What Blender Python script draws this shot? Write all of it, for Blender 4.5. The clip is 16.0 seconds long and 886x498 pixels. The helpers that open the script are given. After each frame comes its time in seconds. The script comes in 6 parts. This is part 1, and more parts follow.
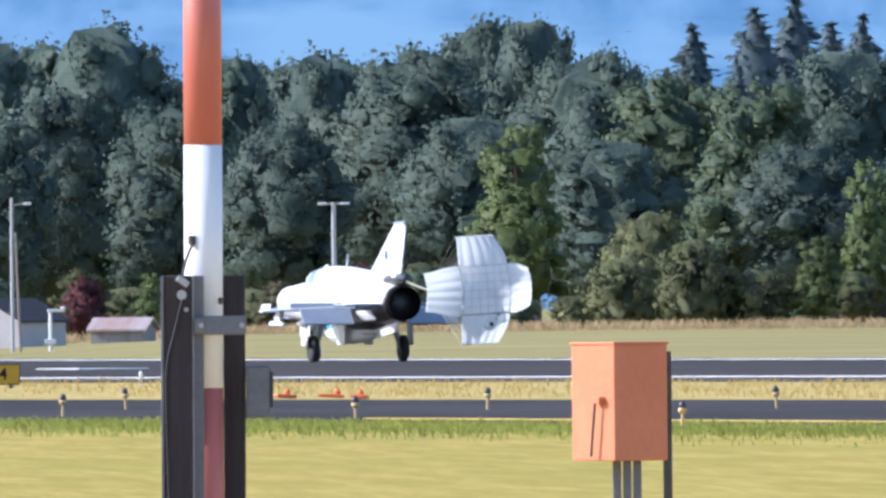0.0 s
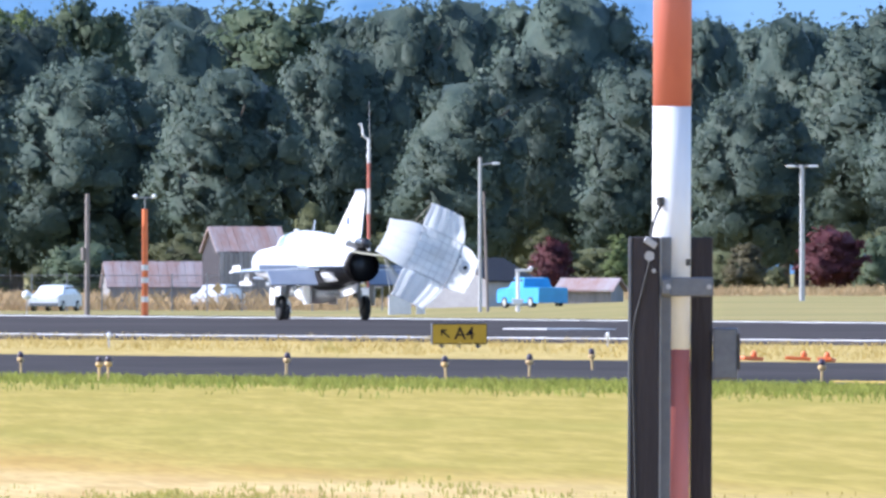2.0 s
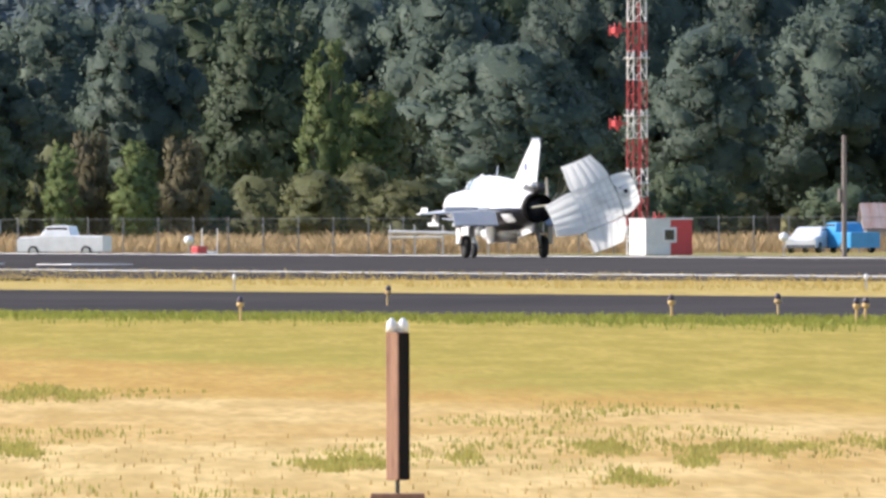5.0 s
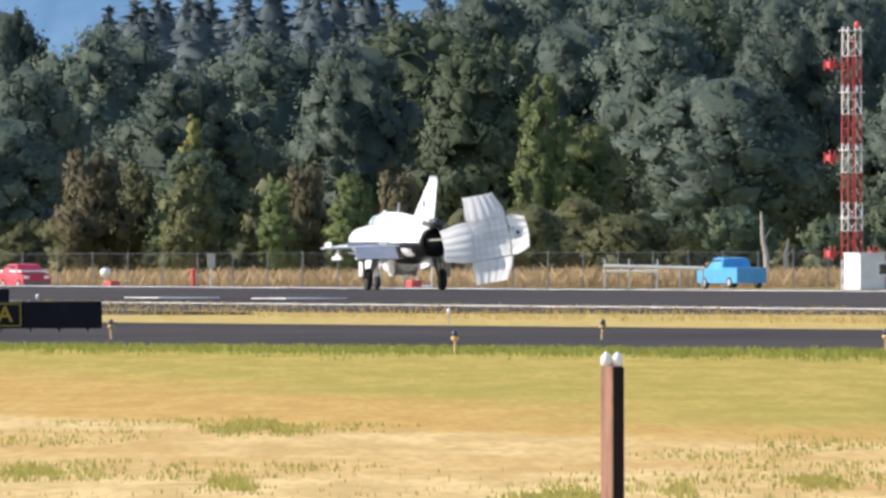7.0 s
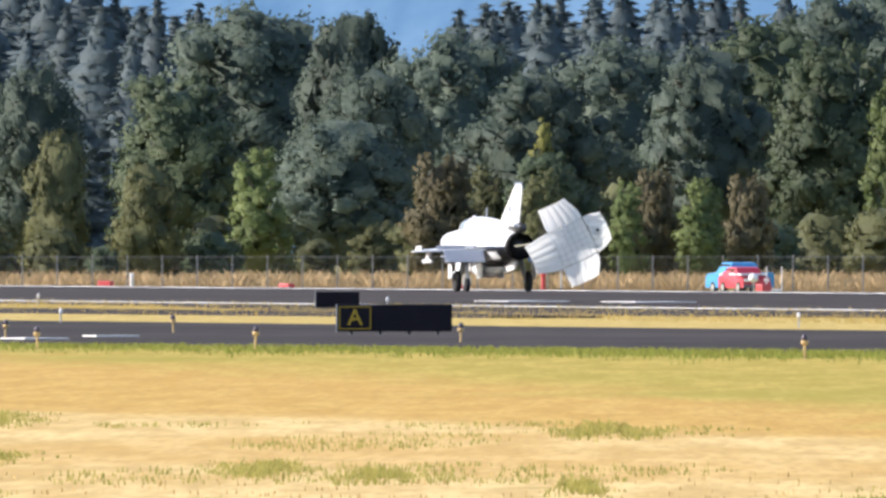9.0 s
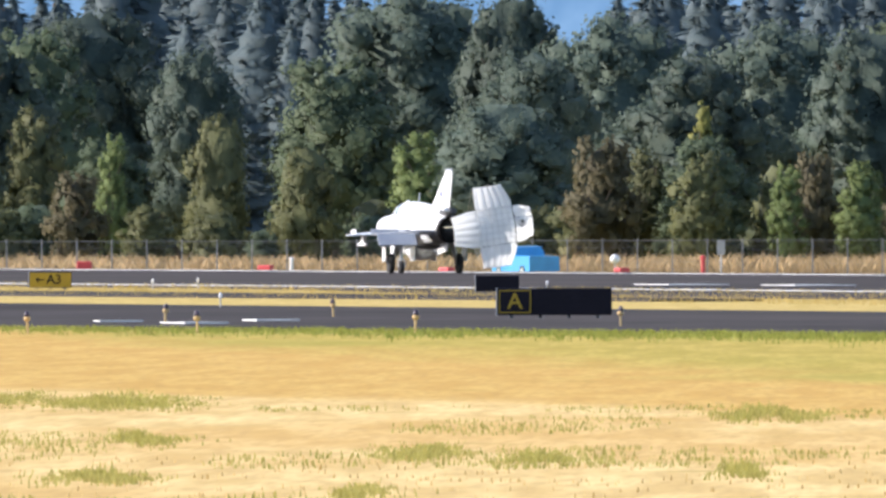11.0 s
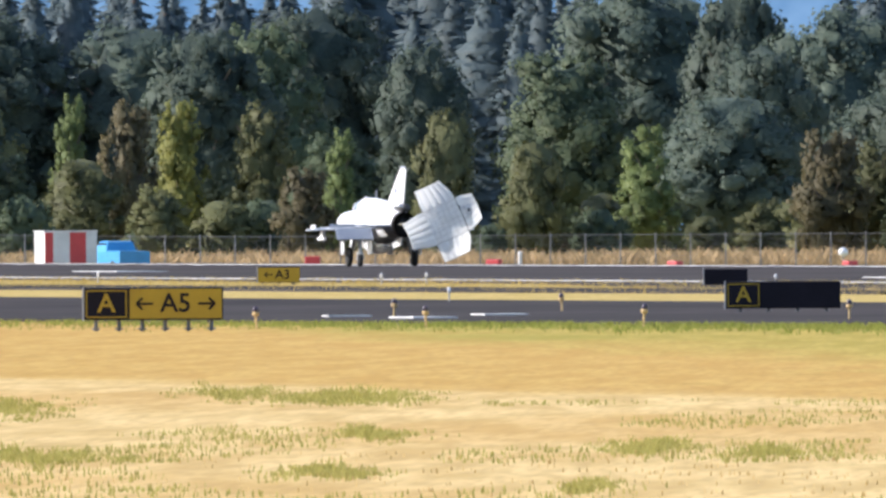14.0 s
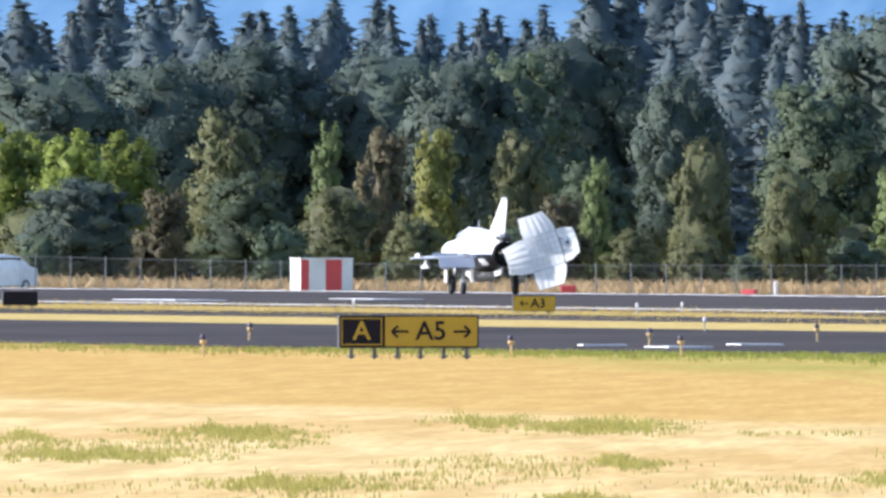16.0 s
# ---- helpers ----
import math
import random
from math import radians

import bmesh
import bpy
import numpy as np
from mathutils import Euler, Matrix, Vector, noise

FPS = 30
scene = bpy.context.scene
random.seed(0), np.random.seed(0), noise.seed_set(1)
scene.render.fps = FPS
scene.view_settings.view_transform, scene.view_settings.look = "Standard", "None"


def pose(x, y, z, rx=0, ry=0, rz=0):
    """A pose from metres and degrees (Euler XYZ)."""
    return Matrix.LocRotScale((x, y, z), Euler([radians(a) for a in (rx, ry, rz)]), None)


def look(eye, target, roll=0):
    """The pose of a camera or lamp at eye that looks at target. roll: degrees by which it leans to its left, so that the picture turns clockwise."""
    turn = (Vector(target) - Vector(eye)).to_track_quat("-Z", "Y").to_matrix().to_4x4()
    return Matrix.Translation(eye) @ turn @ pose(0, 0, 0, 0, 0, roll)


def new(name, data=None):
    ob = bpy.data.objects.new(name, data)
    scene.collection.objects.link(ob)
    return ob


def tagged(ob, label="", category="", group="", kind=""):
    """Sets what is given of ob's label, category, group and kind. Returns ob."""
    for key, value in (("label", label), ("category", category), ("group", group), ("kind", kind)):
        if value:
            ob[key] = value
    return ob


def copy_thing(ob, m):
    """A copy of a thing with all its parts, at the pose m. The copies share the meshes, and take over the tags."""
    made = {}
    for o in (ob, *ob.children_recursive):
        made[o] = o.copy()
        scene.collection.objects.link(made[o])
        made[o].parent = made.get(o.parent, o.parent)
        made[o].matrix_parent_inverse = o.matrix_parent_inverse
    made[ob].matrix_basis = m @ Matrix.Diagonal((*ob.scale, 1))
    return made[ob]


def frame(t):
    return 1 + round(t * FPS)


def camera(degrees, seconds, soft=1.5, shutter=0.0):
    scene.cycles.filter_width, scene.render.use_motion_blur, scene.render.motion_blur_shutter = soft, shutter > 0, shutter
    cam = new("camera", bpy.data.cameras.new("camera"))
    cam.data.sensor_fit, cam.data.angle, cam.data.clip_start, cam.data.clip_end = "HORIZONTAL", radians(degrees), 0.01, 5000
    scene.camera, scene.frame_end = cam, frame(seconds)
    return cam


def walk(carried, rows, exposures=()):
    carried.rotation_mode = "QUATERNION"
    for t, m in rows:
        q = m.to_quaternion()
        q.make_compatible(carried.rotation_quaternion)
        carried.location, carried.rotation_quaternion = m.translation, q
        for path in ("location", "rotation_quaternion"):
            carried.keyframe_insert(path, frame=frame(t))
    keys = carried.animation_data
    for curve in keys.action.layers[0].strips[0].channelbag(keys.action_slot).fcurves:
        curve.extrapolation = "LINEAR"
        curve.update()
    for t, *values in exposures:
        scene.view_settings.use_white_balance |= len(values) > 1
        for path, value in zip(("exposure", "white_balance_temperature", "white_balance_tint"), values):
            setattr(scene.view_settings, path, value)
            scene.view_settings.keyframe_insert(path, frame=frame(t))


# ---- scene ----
# A long lens on a stand beside an airfield: the camera stands still and pans.
F = 48000.0          # lens constant; directions below are given in these units
EYE = Vector((0.0, 0.0, 2.0))
ROLL0 = 0.0025


def horizon(a):
    """Height row of the horizon at the bearing a."""
    return 81.6 - a * 10.2 / 4111


def spot(a, b, d):
    """The place at bearing a, depression b and distance d."""
    return Vector((d * math.sin(a / F), d * math.cos(a / F), 2.0 + d * (horizon(a) - b) / F))


def ground_at(a, b):
    """The place on level ground at bearing a, depression b."""
    d = 2.0 * F / (b - horizon(a))
    return Vector((d * math.sin(a / F), d * math.cos(a / F), 0.0))


cam = camera(2 * math.degrees(math.atan(784 / F)), 16.0, soft=2.9)
# seconds, bearing, depression, roll
PAN = [
    (0.0, -0.0, -0.0, 0.0072),
    (0.2, -48.0, -99.0, 0.0030),
    (0.5, -185.0, -129.1, -0.0010),
    (1.0, -500.1, 39.2, -0.0002),
    (1.5, -710.9, 41.0, -0.0020),
    (2.0, -828.5, 66.4, -0.0027),
    (2.2, -1021.0, 85.0, -0.0010),
    (2.5, -1215.7, 100.1, 0.0020),
    (3.0, -1364.4, 115.5, -0.0014),
    (3.5, -1618.3, 147.7, -0.0035),
    (4.0, -1878.2, 157.0, -0.0036),
    (4.5, -2043.5, 159.0, -0.0019),
    (4.7, -2129.7, 171.7, 0.0006),
    (6.8, -2511.2, 125.8, -0.0046),
    (7.0, -2547.9, 110.5, -0.0001),
    (7.5, -2774.4, 102.3, 0.0039),
    (8.0, -2951.5, 107.8, 0.0038),
    (8.2, -3002.2, 108.1, 0.0007),
    (10.3, -3339.6, 100.2, -0.0009),
    (10.5, -3370.4, 129.4, 0.0038),
    (11.0, -3450.1, 134.2, -0.0005),
    (11.5, -3567.7, 103.6, -0.0060),
    (12.0, -3692.0, 93.8, -0.0025),
    (12.5, -3785.6, 144.2, -0.0013),
    (13.0, -3927.7, 191.2, 0.0033),
    (13.5, -3789.5, 146.4, 0.0003),
    (14.0, -3854.3, 144.2, 0.0031),
    (14.5, -3938.1, 129.9, 0.0039),
    (14.9, -4067.0, 37.0, -0.0010),
    (15.0, -4148.2, 18.9, -0.0019),
    (15.5, -4254.8, 65.0, -0.0035),
    (16.0, -4307.0, 93.2, -0.0036),
]
walk(cam, [(t, look(EYE, spot(a, b, 1000.0), -math.degrees(r + ROLL0))) for t, a, b, r in PAN],
     [(0.0, 0.78, 5400, 16), (1.0, 0.96, 5350, 17), (2.5, 0.98, 5350, 18), (3.5, 0.80, 6050, 16), (7.0, 0.62, 6300, 16), (8.0, 0.70, 6300, 16), (11.0, 0.84, 6150, 16), (14.5, 0.70, 6000, 16), (16.0, 0.94, 5700, 16)])

# ---- light ----
SUN_AZ, SUN_EL = radians(271), radians(30)   # compass style: 0 is +y, clockwise
world = bpy.data.worlds.new("sky")
scene.world = world
world.use_nodes = True
wn = world.node_tree
sky = wn.nodes.new("ShaderNodeTexSky")
sky.sky_type, sky.sun_disc = "NISHITA", False
sky.sun_elevation, sky.sun_rotation = SUN_EL, SUN_AZ
wn.links.new(sky.outputs[0], wn.nodes["Background"].inputs[0])
wn.nodes["Background"].inputs[1].default_value = 0.15
sun_data = bpy.data.lights.new("sun", "SUN")
sun_data.energy, sun_data.angle, sun_data.color = 4.2, radians(0.5), (1.0, 0.93, 0.82)
sun = new("sun", sun_data)
sun.matrix_world = look((0, 0, 0), (-math.sin(SUN_AZ) * math.cos(SUN_EL), -math.cos(SUN_AZ) * math.cos(SUN_EL), -math.sin(SUN_EL)))
sun.location = (-300, -200, 400)


# ---- materials ----
def mat(name, color, rough=0.6, metal=0.0, color2=None, scale=4.0, mix=0.5, bump=0.0, bump_scale=20.0, per_object=0.0, per_island=0.0, detail=4.0, stretch=(1, 1, 1), coords="Object", spec=0.5, through_light=0.0, bump_deep=0.02):
    """A node material: two-tone noise at two scales, bump, and variation per object or island."""
    m = bpy.data.materials.new(name)
    m.use_nodes = True
    nt = m.node_tree
    bsdf = nt.nodes["Principled BSDF"]
    bsdf.inputs["Roughness"].default_value, bsdf.inputs["Metallic"].default_value = rough, metal
    bsdf.inputs["Specular IOR Level"].default_value = spec
    c2 = color2 or tuple(c * 0.8 for c in color)
    tc = nt.nodes.new("ShaderNodeTexCoord")
    mp = nt.nodes.new("ShaderNodeMapping")
    mp.inputs["Scale"].default_value = stretch
    nt.links.new(tc.outputs[coords], mp.inputs[0])
    big, small = nt.nodes.new("ShaderNodeTexNoise"), nt.nodes.new("ShaderNodeTexNoise")
    for n, s in ((big, scale), (small, scale * 7.3)):
        n.inputs["Scale"].default_value, n.inputs["Detail"].default_value = s, detail
        nt.links.new(mp.outputs[0], n.inputs["Vector"])
    add = nt.nodes.new("ShaderNodeMath")
    add.operation = "MULTIPLY_ADD"
    add.inputs[1].default_value = 0.6
    nt.links.new(big.outputs[0], add.inputs[0])
    half = nt.nodes.new("ShaderNodeMath")
    half.operation = "MULTIPLY"
    half.inputs[1].default_value = 0.4
    nt.links.new(small.outputs[0], half.inputs[0])
    nt.links.new(half.outputs[0], add.inputs[2])
    ramp = nt.nodes.new("ShaderNodeValToRGB")
    ramp.color_ramp.elements[0].position, ramp.color_ramp.elements[1].position = 0.5 - 0.3 * mix, 0.5 + 0.3 * mix
    ramp.color_ramp.elements[0].color, ramp.color_ramp.elements[1].color = (*color, 1), (*c2, 1)
    nt.links.new(add.outputs[0], ramp.inputs[0])
    out = ramp.outputs[0]
    if per_object or per_island:
        hsv = nt.nodes.new("ShaderNodeHueSaturation")
        val = None
        for amount, node, socket in ((per_object, "ShaderNodeObjectInfo", "Random"), (per_island, "ShaderNodeNewGeometry", "Random Per Island")):
            if not amount:
                continue
            n = nt.nodes.new(node)
            r = nt.nodes.new("ShaderNodeMapRange")
            r.inputs["To Min"].default_value, r.inputs["To Max"].default_value = 1 - amount, 1 + amount
            nt.links.new(n.outputs[socket], r.inputs["Value"])
            if val is None:
                val = r.outputs[0]
            else:
                mul = nt.nodes.new("ShaderNodeMath")
                mul.operation = "MULTIPLY"
                nt.links.new(val, mul.inputs[0])
                nt.links.new(r.outputs[0], mul.inputs[1])
                val = mul.outputs[0]
        nt.links.new(val, hsv.inputs["Value"])
        nt.links.new(out, hsv.inputs["Color"])
        out = hsv.outputs[0]
    nt.links.new(out, bsdf.inputs["Base Color"])
    if bump:
        b, bn = nt.nodes.new("ShaderNodeBump"), nt.nodes.new("ShaderNodeTexNoise")
        bn.inputs["Scale"].default_value = bump_scale
        nt.links.new(mp.outputs[0], bn.inputs["Vector"])
        b.inputs["Strength"].default_value = bump
        b.inputs["Distance"].default_value = bump_deep
        nt.links.new(bn.outputs[0], b.inputs["Height"])
        nt.links.new(b.outputs[0], bsdf.inputs["Normal"])
    if through_light:
        tr, ms = nt.nodes.new("ShaderNodeBsdfTranslucent"), nt.nodes.new("ShaderNodeMixShader")
        nt.links.new(out, tr.inputs[0])
        ms.inputs[0].default_value = through_light
        nt.links.new(bsdf.outputs[0], ms.inputs[1])
        nt.links.new(tr.outputs[0], ms.inputs[2])
        nt.links.new(ms.outputs[0], nt.nodes["Material Output"].inputs["Surface"])
    return m


M = {}
M["asphalt"] = mat("asphalt", (0.050, 0.044, 0.042), 0.97, color2=(0.078, 0.068, 0.063), scale=0.05, stretch=(1, 0.3, 1), spec=0.03)
M["asphalt_new"] = mat("asphalt_new", (0.040, 0.036, 0.035), 0.97, color2=(0.075, 0.066, 0.062), scale=0.08, stretch=(1, 0.25, 1), spec=0.03)
M["line_white"] = mat("line_white", (0.75, 0.75, 0.73), 0.7, color2=(0.5, 0.5, 0.48), scale=0.3)
M["line_yellow"] = mat("line_yellow", (0.55, 0.38, 0.06), 0.7, scale=0.3)
M["jet_white"] = mat("jet_white", (0.80, 0.80, 0.79), 0.35, color2=(0.74, 0.74, 0.73), scale=1.5)
M["jet_grey"] = mat("jet_grey", (0.30, 0.33, 0.38), 0.5, color2=(0.25, 0.28, 0.33), scale=2)
M["dark_metal"] = mat("dark_metal", (0.05, 0.05, 0.052), 0.45, 0.7, color2=(0.09, 0.085, 0.08), scale=3)
M["nozzle_black"] = mat("nozzle_black", (0.006, 0.005, 0.005), 0.95, 0.0, scale=4, spec=0.05)
M["bare_metal"] = mat("bare_metal", (0.5, 0.5, 0.48), 0.4, 0.8, scale=3)
M["rubber"] = mat("rubber", (0.02, 0.02, 0.021), 0.8, color2=(0.035, 0.034, 0.033), scale=6)
M["canopy_glass"] = mat("canopy_glass", (0.22, 0.27, 0.33), 0.08, 0.0, scale=2, spec=0.8)
M["emblem_blue"] = mat("emblem_blue", (0.04, 0.07, 0.25), 0.5)
M["chute_cloth"] = mat("chute_cloth", (0.92, 0.92, 0.90), 0.85, color2=(0.86, 0.86, 0.84), scale=1.2, bump=0.5, bump_scale=6, through_light=0.72)
M["chute_dark"] = mat("chute_dark", (0.035, 0.036, 0.034), 0.95, scale=3, spec=0.1)
M["tape_grey"] = mat("tape_grey", (0.72, 0.72, 0.70), 0.9)
M["cord"] = mat("cord", (0.30, 0.29, 0.22), 0.9)
M["paint_orange"] = mat("paint_orange", (0.56, 0.19, 0.08), 0.55, color2=(0.49, 0.155, 0.06), scale=3, bump=0.15)
M["pole_white"] = mat("pole_white", (0.78, 0.78, 0.78), 0.45, color2=(0.68, 0.68, 0.67), scale=2, stretch=(1, 1, 0.3))
M["pole_red"] = mat("pole_red", (0.50, 0.15, 0.105), 0.5, color2=(0.43, 0.12, 0.085), scale=2, stretch=(1, 1, 0.3))
M["dark_wood"] = mat("dark_wood", (0.022, 0.018, 0.021), 0.85, color2=(0.042, 0.035, 0.038), scale=3, stretch=(6, 6, 0.4), bump=0.5)
# near-black wood colour for the marker post's shaded side
M["shade_wood"] = mat("shade_wood", (0.007, 0.005, 0.005), 0.85, color2=(0.014, 0.011, 0.010), scale=3, stretch=(6, 6, 0.4), bump=0.4, spec=0.2)
M["brown_wood"] = mat("brown_wood", (0.32, 0.18, 0.11), 0.75, color2=(0.17, 0.08, 0.05), scale=2.5, stretch=(6, 6, 0.5), bump=0.5)
M["grey_steel"] = mat("grey_steel", (0.16, 0.17, 0.19), 0.5, 0.4, color2=(0.11, 0.115, 0.13), scale=4)
M["galvanised"] = mat("galvanised", (0.42, 0.42, 0.43), 0.5, 0.6, scale=4)
M["cable_black"] = mat("cable_black", (0.012, 0.012, 0.013), 0.6)
M["lamp_white"] = mat("lamp_white", (0.85, 0.85, 0.84), 0.3)
M["sign_black"] = mat("sign_black", (0.009, 0.008, 0.012), 0.75, color2=(0.014, 0.012, 0.018), scale=2, spec=0.15)
M["sign_yellow"] = mat("sign_yellow", (0.40, 0.265, 0.006), 0.55, color2=(0.34, 0.22, 0.005), scale=2)
M["light_yellow"] = mat("light_yellow", (0.60, 0.41, 0.17), 0.5, scale=9)
M["light_dark"] = mat("light_dark", (0.05, 0.035, 0.06), 0.35)
M["light_orange"] = mat("light_orange", (0.7, 0.16, 0.04), 0.5)
M["weathered_board"] = mat("weathered_board", (0.34, 0.32, 0.31), 0.85, color2=(0.2, 0.19, 0.19), scale=0.8, stretch=(3, 3, 0.25), per_object=0.14)
M["rust_roof"] = mat("rust_roof", (0.30, 0.17, 0.13), 0.7, color2=(0.38, 0.33, 0.32), scale=0.6, stretch=(2, 0.4, 0.4), per_object=0.1)
M["roof_grey"] = mat("roof_grey", (0.42, 0.40, 0.40), 0.7, scale=0.6)
M["hut_white"] = mat("hut_white", (0.76, 0.76, 0.77), 0.6, scale=1)
M["hut_grey"] = mat("hut_grey", (0.68, 0.69, 0.70), 0.6, scale=1)
M["hut_red"] = mat("hut_red", (0.56, 0.06, 0.065), 0.55, scale=1)
M["tower_red"] = mat("tower_red", (0.42, 0.05, 0.05), 0.5, scale=1)
M["tower_white"] = mat("tower_white", (0.75, 0.73, 0.72), 0.5, scale=1)
M["car_blue"] = mat("car_blue", (0.05, 0.31, 0.62), 0.3, scale=2)
M["car_white"] = mat("car_white", (0.75, 0.76, 0.78), 0.3, scale=2)
M["car_red"] = mat("car_red", (0.5, 0.035, 0.06), 0.4, scale=2)
M["car_glass"] = mat("car_glass", (0.02, 0.025, 0.03), 0.06, spec=0.8)
M["wood_pole"] = mat("wood_pole", (0.24, 0.2, 0.18), 0.8, scale=1, stretch=(4, 4, 0.3))
M["bark"] = mat("bark", (0.13, 0.105, 0.085), 0.9, scale=1)
M["fence_wire"] = mat("fence_wire", (0.24, 0.24, 0.25), 0.6, 0.3)


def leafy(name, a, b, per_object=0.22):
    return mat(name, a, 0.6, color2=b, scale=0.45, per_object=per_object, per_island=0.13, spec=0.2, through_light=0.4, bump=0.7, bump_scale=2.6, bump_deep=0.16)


# dark leaves greyed and blued: distance haze is put into their colour
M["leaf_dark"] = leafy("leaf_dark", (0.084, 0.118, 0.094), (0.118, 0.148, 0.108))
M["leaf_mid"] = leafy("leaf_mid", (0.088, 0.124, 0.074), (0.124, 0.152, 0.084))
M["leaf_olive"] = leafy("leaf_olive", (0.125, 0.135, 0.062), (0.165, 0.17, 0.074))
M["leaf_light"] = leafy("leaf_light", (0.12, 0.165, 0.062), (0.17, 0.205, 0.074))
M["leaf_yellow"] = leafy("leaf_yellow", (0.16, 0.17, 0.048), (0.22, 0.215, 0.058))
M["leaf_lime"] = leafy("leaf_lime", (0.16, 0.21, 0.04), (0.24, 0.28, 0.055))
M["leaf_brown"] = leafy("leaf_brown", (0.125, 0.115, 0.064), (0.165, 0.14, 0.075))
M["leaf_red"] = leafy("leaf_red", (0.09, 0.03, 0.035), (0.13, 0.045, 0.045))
# conifer colour made pale and bluish in place of distance haze
M["hazed_needle"] = leafy("hazed_needle", (0.090, 0.124, 0.132), (0.118, 0.152, 0.156))


# ---- builders ----
def mesh_of(name, bm, material, smooth=False):
    me = bpy.data.meshes.new(name)
    bmesh.ops.recalc_face_normals(bm, faces=bm.faces)
    bm.to_mesh(me)
    bm.free()
    for m in (material if isinstance(material, (list, tuple)) else [material]):
        me.materials.append(m)
    if smooth:
        for p in me.polygons:
            p.use_smooth = True
    return me


def part(name, bm, material, parent, label="", smooth=False):
    """Links a bmesh as one mesh object under a thing or a part."""
    ob = new(name, bm if isinstance(bm, bpy.types.Mesh) else mesh_of(name, bm, material, smooth))
    ob.parent = parent
    if label:
        ob["label"] = label
    return ob


def thing(name, at, label, category, group="", turn=0.0, kind=""):
    ob = new(name)
    ob.empty_display_size = 0.2
    ob.matrix_basis = pose(at[0], at[1], at[2], 0, 0, turn)
    return tagged(ob, label, category, group, kind)


def box(bm, c, s, bevel=0.0, rot=None):
    """A box round c with the full sizes s."""
    g = bmesh.ops.create_cube(bm, size=1.0)
    vs = g["verts"]
    for v in vs:
        v.co = Vector((v.co.x * s[0], v.co.y * s[1], v.co.z * s[2]))
    if bevel:
        es = list({e for v in vs for e in v.link_edges})
        r = bmesh.ops.bevel(bm, geom=es, offset=bevel, segments=2, affect="EDGES", profile=0.5)
        vs = list({v for f in r["faces"] for v in f.verts} | {v for v in vs if v.is_valid})
    if rot is not None:
        for v in vs:
            v.co = rot @ v.co
    for v in vs:
        v.co += Vector(c)
    return bm


def tube(bm, a, b, r1, r2=None, n=12, caps=True):
    """A round bar from a to b."""
    a, b = Vector(a), Vector(b)
    r2 = r1 if r2 is None else r2
    q = (b - a).to_track_quat("Z", "Y")
    rings = []
    for p, r in ((a, r1), (b, r2)):
        rings.append([bm.verts.new(p + q @ Vector((r * math.cos(i * math.tau / n), r * math.sin(i * math.tau / n), 0))) for i in range(n)])
    for i in range(n):
        bm.faces.new((rings[0][i], rings[0][(i + 1) % n], rings[1][(i + 1) % n], rings[1][i]))
    if caps:
        bm.faces.new(rings[0][::-1])
        bm.faces.new(rings[1])
    return bm


def loft(bm, sections, n=24, caps=True):
    """A body along y through ellipses (y, x, z, half width, half height)."""
    rings = []
    for y, x, z, rx, rz in sections:
        rings.append([bm.verts.new((x + rx * math.cos(i * math.tau / n), y, z + rz * math.sin(i * math.tau / n))) for i in range(n)])
    for a, b in zip(rings, rings[1:]):
        for i in range(n):
            bm.faces.new((a[i], a[(i + 1) % n], b[(i + 1) % n], b[i]))
    if caps:
        bm.faces.new(rings[0][::-1])
        bm.faces.new(rings[-1])
    return bm


def blade(bm, outline, thick, flat="z", at=0.0, taper=None):
    """A flat tapered plate from an outline of (u, v): flat 'z' lies level, 'x' stands along y-z. thick per point may vary."""
    tops, bots = [], []
    for k, (u, v) in enumerate(outline):
        h = (thick[k] if isinstance(thick, (list, tuple)) else thick) / 2
        if flat == "z":
            tops.append(bm.verts.new((u, v, at + h)))
            bots.append(bm.verts.new((u, v, at - h)))
        else:
            tops.append(bm.verts.new((at + h, u, v)))
            bots.append(bm.verts.new((at - h, u, v)))
    bm.faces.new(tops)
    bm.faces.new(bots[::-1])
    for i in range(len(outline)):
        j = (i + 1) % len(outline)
        bm.faces.new((tops[i], bots[i], bots[j], tops[j]))
    return bm


def ring_solid(bm, profile, axis="x", n=28, at=(0, 0, 0)):
    """A turned body: profile of (along, radius) about an axis through at."""
    at = Vector(at)
    rings = []
    for s, r in profile:
        ring = []
        for i in range(n):
            c, d = r * math.cos(i * math.tau / n), r * math.sin(i * math.tau / n)
            ring.append(bm.verts.new(at + Vector({"x": (s, c, d), "y": (c, s, d), "z": (c, d, s)}[axis])))
        rings.append(ring)
    for a, b in zip(rings, rings[1:]):
        for i in range(n):
            bm.faces.new((a[i], a[(i + 1) % n], b[(i + 1) % n], b[i]))
    bm.faces.new(rings[0][::-1])
    bm.faces.new(rings[-1])
    return bm


def B():
    return bmesh.new()


# ---- ground ----
RW = 0.2769                                           # the runway runs this far to the left of +y
ALONG = Vector((-math.sin(RW), math.cos(RW), 0))
ACROSS = Vector((math.cos(RW), math.sin(RW), 0))


def rw(s, p, z=0.0):
    """A place s metres along the runway and p across from the eye's foot."""
    return ALONG * s + ACROSS * p + Vector((0, 0, z))


def smooth01(v):
    v = min(1.0, max(0.0, v))
    return v * v * (3 - 2 * v)


